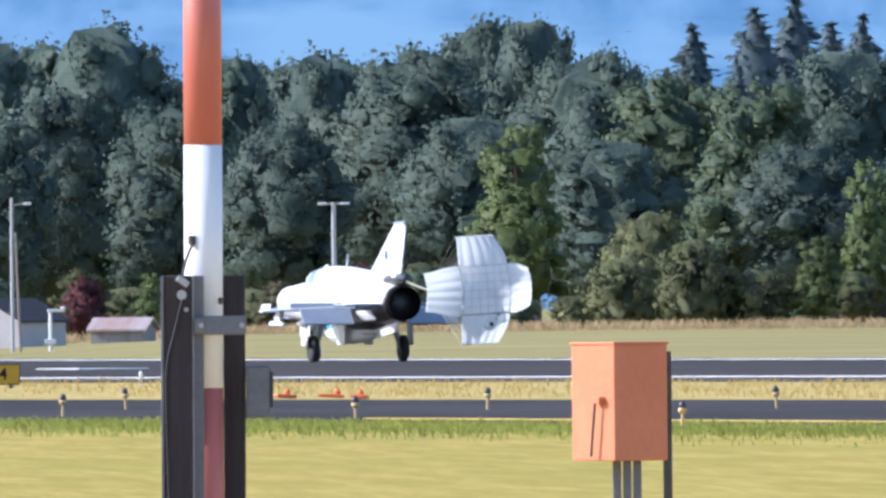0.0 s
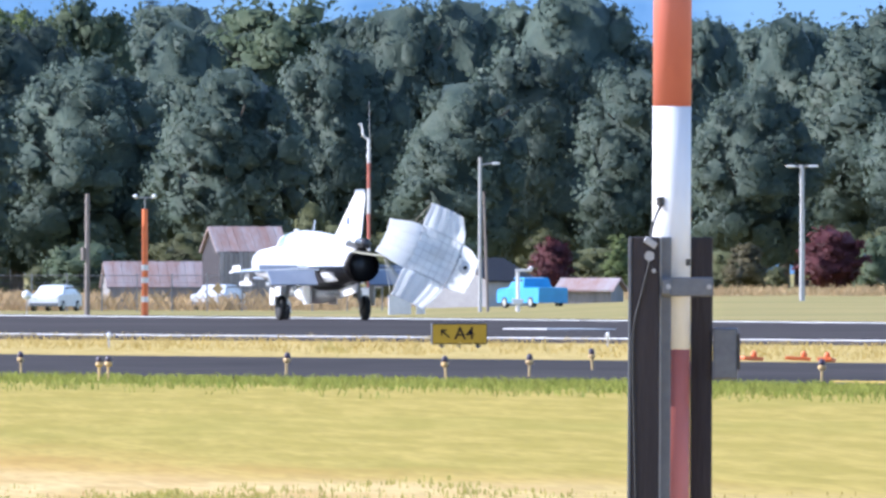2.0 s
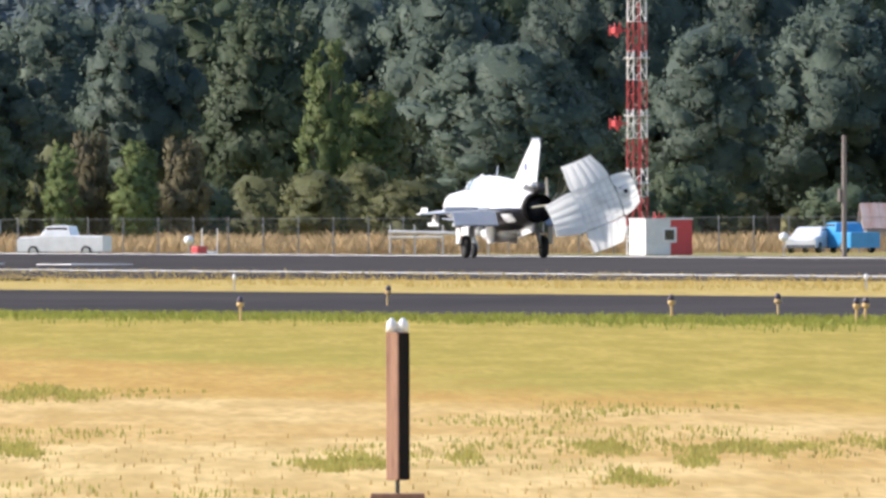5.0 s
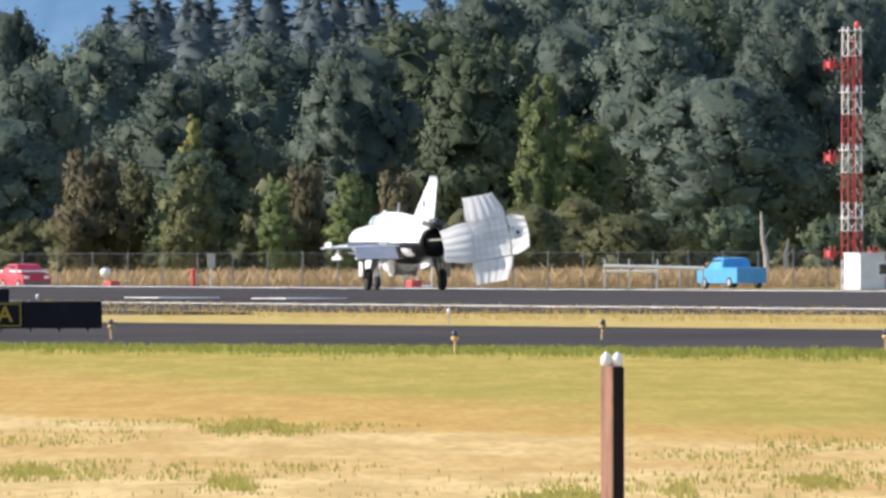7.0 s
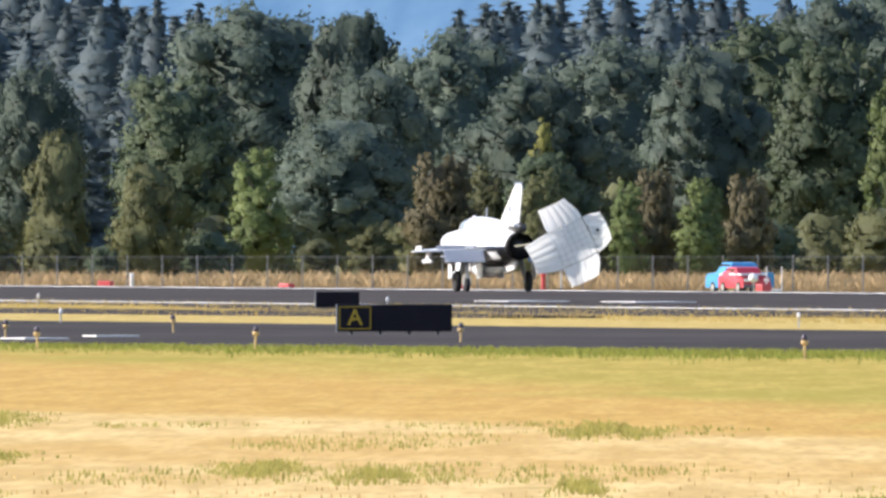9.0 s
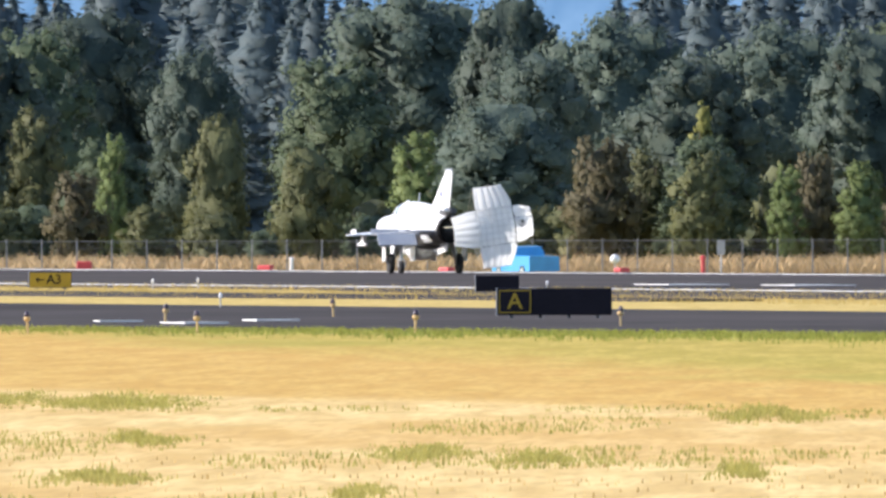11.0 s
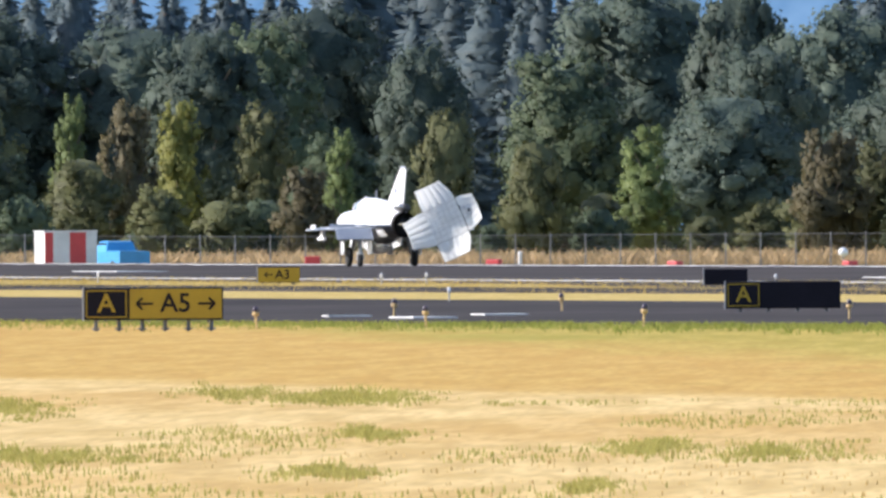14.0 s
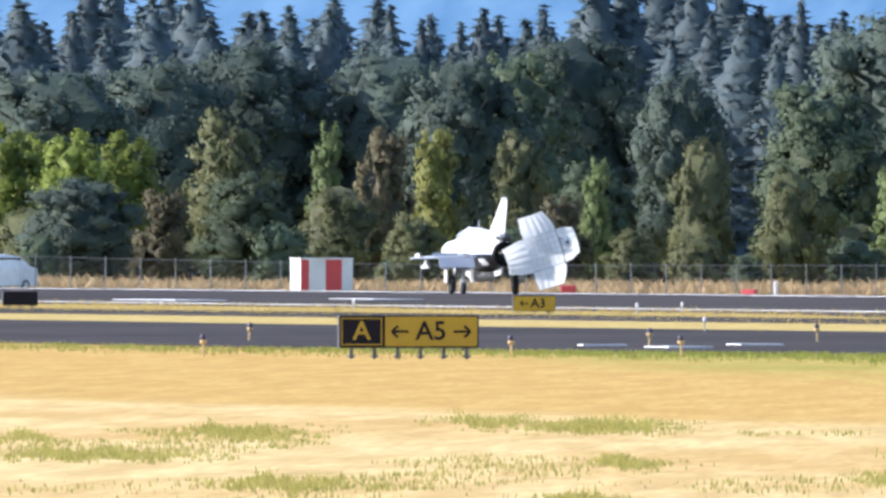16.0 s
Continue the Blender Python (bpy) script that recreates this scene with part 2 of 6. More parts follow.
def ground_z(x, y):
    """Level airfield; the land falls away beyond the runway and rises to a hill far behind."""
    s, p = y * ALONG.y + x * ALONG.x, x * ACROSS.x + y * ACROSS.y
    d, a = math.hypot(x, y), math.atan2(x, y) * F
    drop = -1.0 * smooth01((p - 236) / 60) * (0.25 + 0.75 * smooth01((-a - 250) / 700))
    return drop * (1 - smooth01((d - 2400) / 900)) if d > 300 else 0.0


def build_ground():
    bm = B()
    # fine near the view, coarse outside: a grid in bearing and distance
    ds = [0.5, 30, 60, 90, 120, 150, 200, 260, 330, 420, 520, 620, 720, 800, 850, 900, 950, 1000, 1060, 1120, 1180, 1240, 1320, 1400, 1500, 1620, 1760, 1900, 2100, 2400, 2800, 3300, 4000, 4900]
    angs = [math.radians(v) for v in range(-180, -14, 12)] + [math.radians(-12 + 0.4 * k) for k in range(60)] + [math.radians(v) for v in range(12, 180, 12)]
    rings = [[bm.verts.new((d * math.sin(a), d * math.cos(a), ground_z(d * math.sin(a), d * math.cos(a)) - 0.03)) for a in angs] for d in ds]
    n = len(angs)
    for r1, r2 in zip(rings, rings[1:]):
        for i in range(n):
            bm.faces.new((r1[i], r1[(i + 1) % n], r2[(i + 1) % n], r2[i]))
    bm.faces.new(rings[0])
    m = bpy.data.materials.new("dry_grass")
    m.use_nodes = True
    nt = m.node_tree
    bsdf = nt.nodes["Principled BSDF"]
    bsdf.inputs["Roughness"].default_value = 0.95
    bsdf.inputs["Specular IOR Level"].default_value = 0.1
    tc, mp = nt.nodes.new("ShaderNodeTexCoord"), nt.nodes.new("ShaderNodeMapping")
    mp.inputs["Rotation"].default_value = (0, 0, -RW)
    nt.links.new(tc.outputs["Object"], mp.inputs[0])
    sep = nt.nodes.new("ShaderNodeSeparateXYZ")
    nt.links.new(mp.outputs[0], sep.inputs[0])

    # turned so the grass noise runs along the camera's line of sight
    sight_grain = nt.nodes.new("ShaderNodeMapping")
    sight_grain.inputs["Rotation"].default_value = (0, 0, -0.055)
    nt.links.new(tc.outputs["Object"], sight_grain.inputs[0])

    def noise_node(scale, stretch, detail=5.0):
        mm, nn = nt.nodes.new("ShaderNodeMapping"), nt.nodes.new("ShaderNodeTexNoise")
        mm.inputs["Scale"].default_value = stretch
        nn.inputs["Scale"].default_value, nn.inputs["Detail"].default_value = scale, detail
        nt.links.new(sight_grain.outputs[0], mm.inputs[0])
        nt.links.new(mm.outputs[0], nn.inputs["Vector"])
        return nn.outputs[0]

    def math_node(op, a, b, clamp=False):
        k = nt.nodes.new("ShaderNodeMath")
        k.operation, k.use_clamp = op, clamp
        for i, v in enumerate((a, b)):
            if isinstance(v, (int, float)):
                k.inputs[i].default_value = v
            else:
                nt.links.new(v, k.inputs[i])
        return k.outputs[0]

    def mixc(fac, a, b):
        k = nt.nodes.new("ShaderNodeMix")
        k.data_type = "RGBA"
        nt.links.new(fac, k.inputs[0])
        for i, v in ((6, a), (7, b)):
            if isinstance(v, tuple):
                k.inputs[i].default_value = (*v, 1)
            else:
                nt.links.new(v, k.inputs[i])
        return k.outputs[2]

    def band(lo, hi, src):
        r = nt.nodes.new("ShaderNodeMapRange")
        r.inputs["From Min"].default_value, r.inputs["From Max"].default_value = lo, hi
        nt.links.new(src, r.inputs["Value"])
        return r.outputs[0]

    # stretches chosen to give the right streaks from the camera's view
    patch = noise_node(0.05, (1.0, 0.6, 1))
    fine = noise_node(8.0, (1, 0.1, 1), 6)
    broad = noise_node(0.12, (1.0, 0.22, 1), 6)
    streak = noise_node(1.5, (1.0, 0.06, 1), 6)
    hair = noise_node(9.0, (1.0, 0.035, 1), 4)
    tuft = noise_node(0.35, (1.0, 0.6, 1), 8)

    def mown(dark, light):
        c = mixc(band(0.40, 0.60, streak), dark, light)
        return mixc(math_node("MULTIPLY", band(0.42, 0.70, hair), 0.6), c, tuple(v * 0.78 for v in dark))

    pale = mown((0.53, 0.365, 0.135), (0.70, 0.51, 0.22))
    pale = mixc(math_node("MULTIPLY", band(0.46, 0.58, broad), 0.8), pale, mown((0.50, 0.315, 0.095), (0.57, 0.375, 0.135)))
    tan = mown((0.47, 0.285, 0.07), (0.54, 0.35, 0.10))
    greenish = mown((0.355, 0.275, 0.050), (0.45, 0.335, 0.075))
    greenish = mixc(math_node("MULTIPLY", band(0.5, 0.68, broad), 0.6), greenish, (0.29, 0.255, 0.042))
    wander = math_node("ADD", math_node("MULTIPLY", math_node("SUBTRACT", broad, 0.5), 9.0), math_node("MULTIPLY", math_node("SUBTRACT", streak, 0.5), 5.0))
    # the mown edge that runs along the taxiway, and the slanting edge of the greener part
    line = math_node("ADD", sep.outputs[0], wander)
    slant = math_node("SUBTRACT", line, math_node("MULTIPLY", math_node("SUBTRACT", sep.outputs[1], 248.0), 0.128))
    col = mixc(band(61.5, 64.0, line), pale, tan)
    col = mixc(band(62.0, 66.5, slant), col, greenish)
    col = mixc(band(118, 124, sep.outputs[0]), col, mown((0.44, 0.325, 0.095), (0.53, 0.39, 0.13)))
    col = mixc(math_node("MULTIPLY", band(0.66, 0.72, tuft), 0.5), col, (0.24, 0.22, 0.045))
    col = mixc(band(234, 250, sep.outputs[0]), col, mixc(band(0.3, 0.7, patch), (0.22, 0.20, 0.062), (0.36, 0.28, 0.11)))
    nt.links.new(col, bsdf.inputs["Base Color"])
    bp = nt.nodes.new("ShaderNodeBump")
    bp.inputs["Strength"].default_value, bp.inputs["Distance"].default_value = 0.12, 0.05
    nt.links.new(fine, bp.inputs["Height"])
    nt.links.new(bp.outputs[0], bsdf.inputs["Normal"])
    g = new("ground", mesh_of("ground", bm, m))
    tagged(g, "dry yellow mown airfield grass with green patches", "ground", kind="structure")


def strip(name, rows, z, material, label, category):
    """A paved strip: rows of (s, p near, p far)."""
    bm = B()
    vs = [(bm.verts.new(rw(s, a, z)), bm.verts.new(rw(s, b, z))) for s, a, b in rows]
    for (a, b), (c, d) in zip(vs, vs[1:]):
        bm.faces.new((a, b, d, c))
    ext = bmesh.ops.extrude_face_region(bm, geom=list(bm.faces))
    for v in ext["geom"]:
        if isinstance(v, bmesh.types.BMVert):
            v.co.z -= 0.3
    ob = new(name, mesh_of(name, bm, material))
    return tagged(ob, label, category, kind="structure")


def build_paving():
    strip("runway", [(-400, 174, 232), (600, 174, 232), (650, 167, 232), (700, 157, 232), (750, 157, 232), (820, 166, 232), (900, 168, 232), (1600, 168, 232), (2900, 168, 232)], 0.03, M["asphalt"], "dark grey asphalt runway with worn white edge lines", "runway")
    strip("taxiway", [(-400, 116, 144), (200, 116, 144), (420, 116, 144), (480, 108, 142), (540, 99, 136), (700, 97, 128), (1400, 97, 128)], 0.02, M["asphalt_new"], "grey asphalt taxiway beside the grass", "taxiway")
    for p, q, w in ((180, 171, 0.65), (226, 226, 0.35)):
        strip("runway_edge_line", [(s, m - w / 2, m + w / 2) for s, m in ((-300, p), (600, p), (680, q), (1600, q))], 0.05, M["line_white"], "worn white painted runway edge line", "road marking")
    strip("taxiway_line", [(-300, 118, 118.25), (420, 118, 118.25)], 0.04, M["line_yellow"], "faded yellow painted taxiway edge line", "road marking")


build_ground()
build_paving()


def build_hill():
    bm = B()
    rows = []
    for k in range(24):
        d = 3600 + 50 * k
        row = []
        for i in range(-40, 61):
            a = -2000 + i * 260.0
            up = -3 + 190 * (k / 23) ** 1.0 + 6 * noise.noise((i * 0.35, k * 0.4, 0))
            row.append(bm.verts.new((d * math.sin(a / F), d * math.cos(a / F), up)))
        rows.append(row)
    for a, b in zip(rows, rows[1:]):
        for i in range(len(a) - 1):
            bm.faces.new((a[i], a[i + 1], b[i + 1], b[i]))
    m = bpy.data.materials.new("far_hill")
    m.use_nodes = True
    nt = m.node_tree
    nt.nodes.remove(nt.nodes["Principled BSDF"])
    # the hillside glows by itself; distance haze is put into its blue
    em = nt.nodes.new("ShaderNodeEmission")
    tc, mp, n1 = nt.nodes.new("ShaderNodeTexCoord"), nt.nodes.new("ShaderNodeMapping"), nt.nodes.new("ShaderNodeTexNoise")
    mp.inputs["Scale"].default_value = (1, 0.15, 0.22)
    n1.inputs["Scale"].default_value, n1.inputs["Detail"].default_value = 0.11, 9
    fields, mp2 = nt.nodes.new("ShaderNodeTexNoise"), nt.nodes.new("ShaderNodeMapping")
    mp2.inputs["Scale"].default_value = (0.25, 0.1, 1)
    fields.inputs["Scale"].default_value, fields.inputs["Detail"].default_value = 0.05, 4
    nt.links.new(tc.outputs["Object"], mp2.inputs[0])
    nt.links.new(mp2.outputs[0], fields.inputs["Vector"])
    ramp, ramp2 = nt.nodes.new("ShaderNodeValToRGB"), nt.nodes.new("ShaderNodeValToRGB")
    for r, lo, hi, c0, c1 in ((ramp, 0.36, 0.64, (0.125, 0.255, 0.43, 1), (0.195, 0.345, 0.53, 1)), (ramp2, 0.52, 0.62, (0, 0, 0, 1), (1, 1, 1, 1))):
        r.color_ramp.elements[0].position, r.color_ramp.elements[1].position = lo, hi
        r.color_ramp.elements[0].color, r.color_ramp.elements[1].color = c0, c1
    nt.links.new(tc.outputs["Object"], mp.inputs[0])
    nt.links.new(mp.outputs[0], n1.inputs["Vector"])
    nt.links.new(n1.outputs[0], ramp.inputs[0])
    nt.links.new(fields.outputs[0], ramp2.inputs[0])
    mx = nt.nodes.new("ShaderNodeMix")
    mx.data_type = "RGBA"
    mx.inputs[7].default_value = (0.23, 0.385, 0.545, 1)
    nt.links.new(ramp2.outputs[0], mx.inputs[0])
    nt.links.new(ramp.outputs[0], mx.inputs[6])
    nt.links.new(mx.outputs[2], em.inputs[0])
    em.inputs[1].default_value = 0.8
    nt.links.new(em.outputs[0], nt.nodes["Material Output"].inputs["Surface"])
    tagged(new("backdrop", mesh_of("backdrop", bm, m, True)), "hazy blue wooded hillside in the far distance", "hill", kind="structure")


build_hill()


def build_hill_houses():
    """White houses on the hillside, shrunk to look far off from the camera."""
    for a, b, w in ((-515, -512, 9), (-485, -450, 9), (-350, -525, 7), (-210, -560, 8), (-1130, -405, 9), (330, -375, 6)):
        d = 3620.0
        while d < 4700 and 2.0 + d * (horizon(a) - b) / F > -3 + 190 * (d - 3600) / 1150:
            d += 5
        p = spot(a, b, d - 1)
        h = thing("hill_house", (p.x, p.y, p.z - 0.4), "white house shrunk to look far off on the wooded hillside", "house", "houses on the hill")
        part("wall", box(B(), (0, 0, 0.45), (w * 0.2, 1.2, 0.9), 0.02), M["hut_white"], h)
        part("roof", box(B(), (0, 0, 0.98), (w * 0.2 + 0.1, 1.3, 0.2), 0.05), M["roof_grey"], h)


build_hill_houses()


# ---- trees ----
def icosphere(level):
    bm = B()
    bmesh.ops.create_icosphere(bm, subdivisions=level, radius=1.0)
    v, f = np.array([tuple(q.co) for q in bm.verts]), [tuple(q.index for q in t.verts) for t in bm.faces]
    bm.free()
    return v, f


BALLS = {1: icosphere(2), 2: icosphere(1)}


def lobe_surface(q, ph):
    """How far the leafy surface of a lobe swells in the direction q."""
    v = Vector(q)
    return 1.0 + 0.45 * noise.noise(v * 1.5 + ph) + 0.22 * noise.noise(v * 4.0 + ph * 1.7)


def crown_mesh(name, h, w, low, n, per, leaf, material, seed, shape):
    """A crown of uneven leafy lobes with loose leaf sprays over them; height h, half width w, foot low."""
    rng = np.random.default_rng(seed)
    half = (h - low) / 2
    cz = low + half
    lobes = []
    for i in range(n):
        f = -0.9 + 1.86 * (i + 0.5) / n + rng.uniform(-0.06, 0.06)
        f = min(0.97, f)
        wide = (1 - abs(f) ** 2.4) ** 0.5 if shape == "round" else 0.25 + 0.75 * math.sqrt(max(0.0, 1 - max(0.0, f * 0.5 + 0.5) ** 2))
        wide *= 1 + 0.3 * noise.noise((i * 2.39996 % math.tau, f * 2.2, seed * 1.7))
        ang = i * 2.39996 + rng.uniform(-0.5, 0.5)
        rad = wide * w * rng.uniform(0.5, 0.9)
        r = w * rng.uniform(0.12, 0.3) * (1 - 0.25 * max(0.0, f))
        lobes.append((np.array((rad * math.cos(ang), rad * math.sin(ang), cz + f * half * 0.86)), r, 2))
    for f in (-0.6, -0.2, 0.2, 0.5):
        wide = math.sqrt(1 - f * f) if shape == "round" else 0.75 - 0.3 * f
        lobes.append((np.array((0, 0, cz + f * half)), w * 0.62 * wide, 1))
    verts, faces, norms = [], [], []
    for c, r, level in lobes:
        ph = Vector(rng.uniform(0, 50, 3))
        bv, bf = BALLS[level]
        swell = np.array([lobe_surface(q, ph) for q in bv])[:, None]
        i0 = len(verts)
        verts += list(c + bv * swell * r * (0.82 if level == 2 else 1.0) * np.array([1, 1, 0.86]))
        out = c - np.array((0, 0, cz - half * 0.3))
        out = out / (np.linalg.norm(out) + 0.01)
        soft = bv * 0.5 + 0.7 * out + rng.normal(size=bv.shape) * 0.25
        norms += list(soft / np.linalg.norm(soft, axis=1, keepdims=True))
        faces += [tuple(i0 + k for k in t) for t in bf]
        if level == 1:
            continue
        for _ in range(int(per * r * r)):
            q = rng.normal(size=3) + out * 0.55
            q /= np.linalg.norm(q)
            p = c + q * r * lobe_surface(q, ph) * rng.uniform(0.72, 1.36) * np.array([1, 1, 0.86])
            nn = q + rng.normal(size=3) * 0.55
            nn /= np.linalg.norm(nn)
            t = np.cross(nn, rng.normal(size=3))
            t /= np.linalg.norm(t)
            b = np.cross(nn, t)
            sz = leaf * rng.uniform(0.55, 1.3)
            i = len(verts)
            verts += [p - t * sz * 0.5, p + b * sz * 0.36, p + t * sz * 0.6, p - b * sz * 0.36]
            soft = q * 0.4 + out * 0.65 + nn * 0.3
            norms += [soft / np.linalg.norm(soft)] * 4
            faces.append((i + 3, i + 2, i + 1, i))
    verts = np.array(verts)
    reach = np.percentile(np.hypot(verts[:, 0], verts[:, 1]), 98)
    verts[:, :2] *= w / reach
    verts[:, 2] = low + (verts[:, 2] - low) * (h - low) / (np.percentile(verts[:, 2], 99.6) - low)
    me = bpy.data.meshes.new(name)
    me.from_pydata([tuple(map(float, v)) for v in verts], [], faces)
    me.normals_split_custom_set_from_vertices([tuple(map(float, v)) for v in norms])
    me.materials.append(material)
    return me


def trunk_bm(h, r, limbs, rng, spread):
    bm = B()
    p = Vector((0, 0, -1.5))
    for k in range(5):
        q = Vector((rng.uniform(-0.2, 0.2), rng.uniform(-0.2, 0.2), h * 0.8 * (k + 1) / 5))
        tube(bm, p, q, r * (1 - 0.16 * k), r * (1 - 0.16 * (k + 1)), 8, False)
        p = q
    for k in range(limbs):
        z = h * rng.uniform(0.25, 0.7)
        a = rng.uniform(0, math.tau)
        tube(bm, (0, 0, z), (math.cos(a) * spread, math.sin(a) * spread, z + h * 0.18), r * 0.4, r * 0.12, 6, False)
    return bm


def tree_kind(name, h, w, low, n, per, leaf, material, seed, shape, label, category="tree"):
    rng = random.Random(seed)
    t = thing(name, (0, 0, 0), label, category)
    part("trunk", trunk_bm(h, 0.028 * h, 7, rng, w * 0.6), M["bark"], t)
    part("crown", crown_mesh("crown", h, w, low, n, per, leaf, material, seed, shape), None, t)
    return t


def conifer_kind(h, w, seed):
    rng = random.Random(seed)
    t = thing("conifer", (0, 0, 0), "tall conifer with drooping branches and a haze-blue tint", "tree")
    part("trunk", trunk_bm(h * 1.15, 0.02 * h, 0, rng, 1), M["bark"], t)
    nr = np.random.default_rng(seed)
    verts, faces, norms = [], [], []
    sides, tiers = 14, 26
    for k in range(tiers + 1):
        f = k / tiers
        for q in range(sides):
            a = q * math.tau / sides
            rad = (w * (1 - f) ** 0.85) * (0.66 if k % 2 else 0.5) * (1 + 0.3 * noise.noise((math.cos(a) * 2, math.sin(a) * 2, f * 9 + seed)))
            verts.append((rad * math.cos(a), rad * math.sin(a), h * (0.1 + 0.89 * f)))
            norms.append(tuple(Vector((math.cos(a), math.sin(a), 0.35)).normalized()))
    faces += [(k * sides + q, k * sides + (q + 1) % sides, (k + 1) * sides + (q + 1) % sides, (k + 1) * sides + q) for k in range(tiers) for q in range(sides)]
    z = h * 0.12
    while z < h:
        f = (z - h * 0.12) / (h * 0.88)
        rad = w * (1 - f) ** 0.8 + 0.06
        for k in range(int(7 + 7 * (1 - f))):
            a = rng.uniform(0, math.tau)
            ln = rad * rng.uniform(0.6, 1.1)
            for q in range(int(2 + ln * 2.6)):
                u = (q + rng.random()) / (2 + ln * 2.6)
                c = Vector((math.cos(a) * ln * u, math.sin(a) * ln * u, z - ln * 0.35 * u * u + rng.uniform(-0.25, 0.2)))
                s = (0.3 + 0.3 * (1 - f)) * rng.uniform(0.6, 1.3)
                d1 = Vector(nr.normal(size=3)) * 0.5 + Vector((math.cos(a), math.sin(a), -0.5))
                d1.normalize()
                d2 = d1.cross(Vector(nr.normal(size=3))).normalized()
                i = len(verts)
                out = Vector((math.cos(a), math.sin(a), 0.55)).normalized()
                if d2.cross(d1).dot(out) > 0:
                    d2 = -d2
                norms += [tuple((out * 0.75 + d1.cross(d2) * 0.4).normalized())] * 4
                verts += [tuple(c - d1 * s), tuple(c - d2 * s * 0.4), tuple(c + d1 * s), tuple(c + d2 * s * 0.4)]
                faces.append((i, i + 1, i + 2, i + 3))
        z += 0.55 + 0.25 * (1 - f)
    me = bpy.data.meshes.new("crown")
    me.from_pydata(verts, [], faces)
    me.normals_split_custom_set_from_vertices(norms)
    me.materials.append(M["hazed_needle"])
    part("crown", me, None, t)
    return t


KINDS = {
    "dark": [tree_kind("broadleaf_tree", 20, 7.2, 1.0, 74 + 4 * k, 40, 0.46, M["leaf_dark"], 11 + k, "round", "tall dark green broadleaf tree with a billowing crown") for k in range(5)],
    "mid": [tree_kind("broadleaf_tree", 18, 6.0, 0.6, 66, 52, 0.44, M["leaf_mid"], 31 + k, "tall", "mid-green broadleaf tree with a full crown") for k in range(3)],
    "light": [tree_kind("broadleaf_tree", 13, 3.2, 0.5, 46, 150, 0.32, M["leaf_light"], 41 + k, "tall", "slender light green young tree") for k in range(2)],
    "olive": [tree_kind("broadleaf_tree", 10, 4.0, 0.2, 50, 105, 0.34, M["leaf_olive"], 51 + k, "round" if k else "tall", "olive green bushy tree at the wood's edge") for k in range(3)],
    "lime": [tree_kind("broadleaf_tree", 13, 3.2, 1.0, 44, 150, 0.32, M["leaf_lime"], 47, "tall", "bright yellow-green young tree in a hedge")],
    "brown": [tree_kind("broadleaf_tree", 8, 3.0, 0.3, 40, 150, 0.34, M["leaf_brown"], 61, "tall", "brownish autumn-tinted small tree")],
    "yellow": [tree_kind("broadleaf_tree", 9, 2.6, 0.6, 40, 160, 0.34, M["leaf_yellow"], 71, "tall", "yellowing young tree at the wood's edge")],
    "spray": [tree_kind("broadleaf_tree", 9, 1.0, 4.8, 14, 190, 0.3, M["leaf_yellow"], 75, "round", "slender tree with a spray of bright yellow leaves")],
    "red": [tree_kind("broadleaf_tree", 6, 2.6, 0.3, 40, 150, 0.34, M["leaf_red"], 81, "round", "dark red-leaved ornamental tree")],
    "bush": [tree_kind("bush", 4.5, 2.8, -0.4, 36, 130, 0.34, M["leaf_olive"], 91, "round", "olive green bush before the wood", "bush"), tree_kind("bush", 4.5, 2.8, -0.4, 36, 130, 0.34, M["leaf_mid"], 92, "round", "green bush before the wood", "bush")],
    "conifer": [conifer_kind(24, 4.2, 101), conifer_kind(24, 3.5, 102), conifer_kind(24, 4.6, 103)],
}
HEIGHT = {"dark": 20, "mid": 18, "light": 13, "olive": 10, "lime": 13, "brown": 8, "yellow": 9, "spray": 9, "red": 6, "bush": 4.5, "conifer": 24}
SPREAD = {"dark": 7.2, "mid": 6.0, "light": 3.2, "olive": 4.0, "lime": 3.2, "brown": 3.0, "yellow": 2.6, "spray": 1.0, "red": 2.6, "bush": 2.8, "conifer": 4.2}
tree_rng = random.Random(5)
used = set()


def plant(kind, a, top, d, wide=1.0, z=None):
    """A tree at bearing a whose top shows at the height row top; wide: a factor, or the crown's width."""
    src = tree_rng.choice(KINDS[kind])
    p = spot(a, top, d)
    base = ground_z(p.x, p.y) if z is None else z
    k = (p.z - base) / HEIGHT[kind]
    if wide > 5:
        need = wide * d / F / 2 / (SPREAD[kind] * k)
        wide = min(1.5, max(0.7, 1.6 * need)) if kind in ("dark", "mid") else min(1.4, max(0.6, 1.2 * need))
    m = Matrix.Translation((p.x, p.y, base)) @ Matrix.Rotation(tree_rng.uniform(0, math.tau), 4, "Z") @ Matrix.Diagonal((k * wide, k * wide, k, 1))
    if src.name not in used:
        used.add(src.name)
        src.matrix_basis = m
        return src
    return copy_thing(src, m @ Matrix.Diagonal((*(1 / v for v in src.scale), 1)))


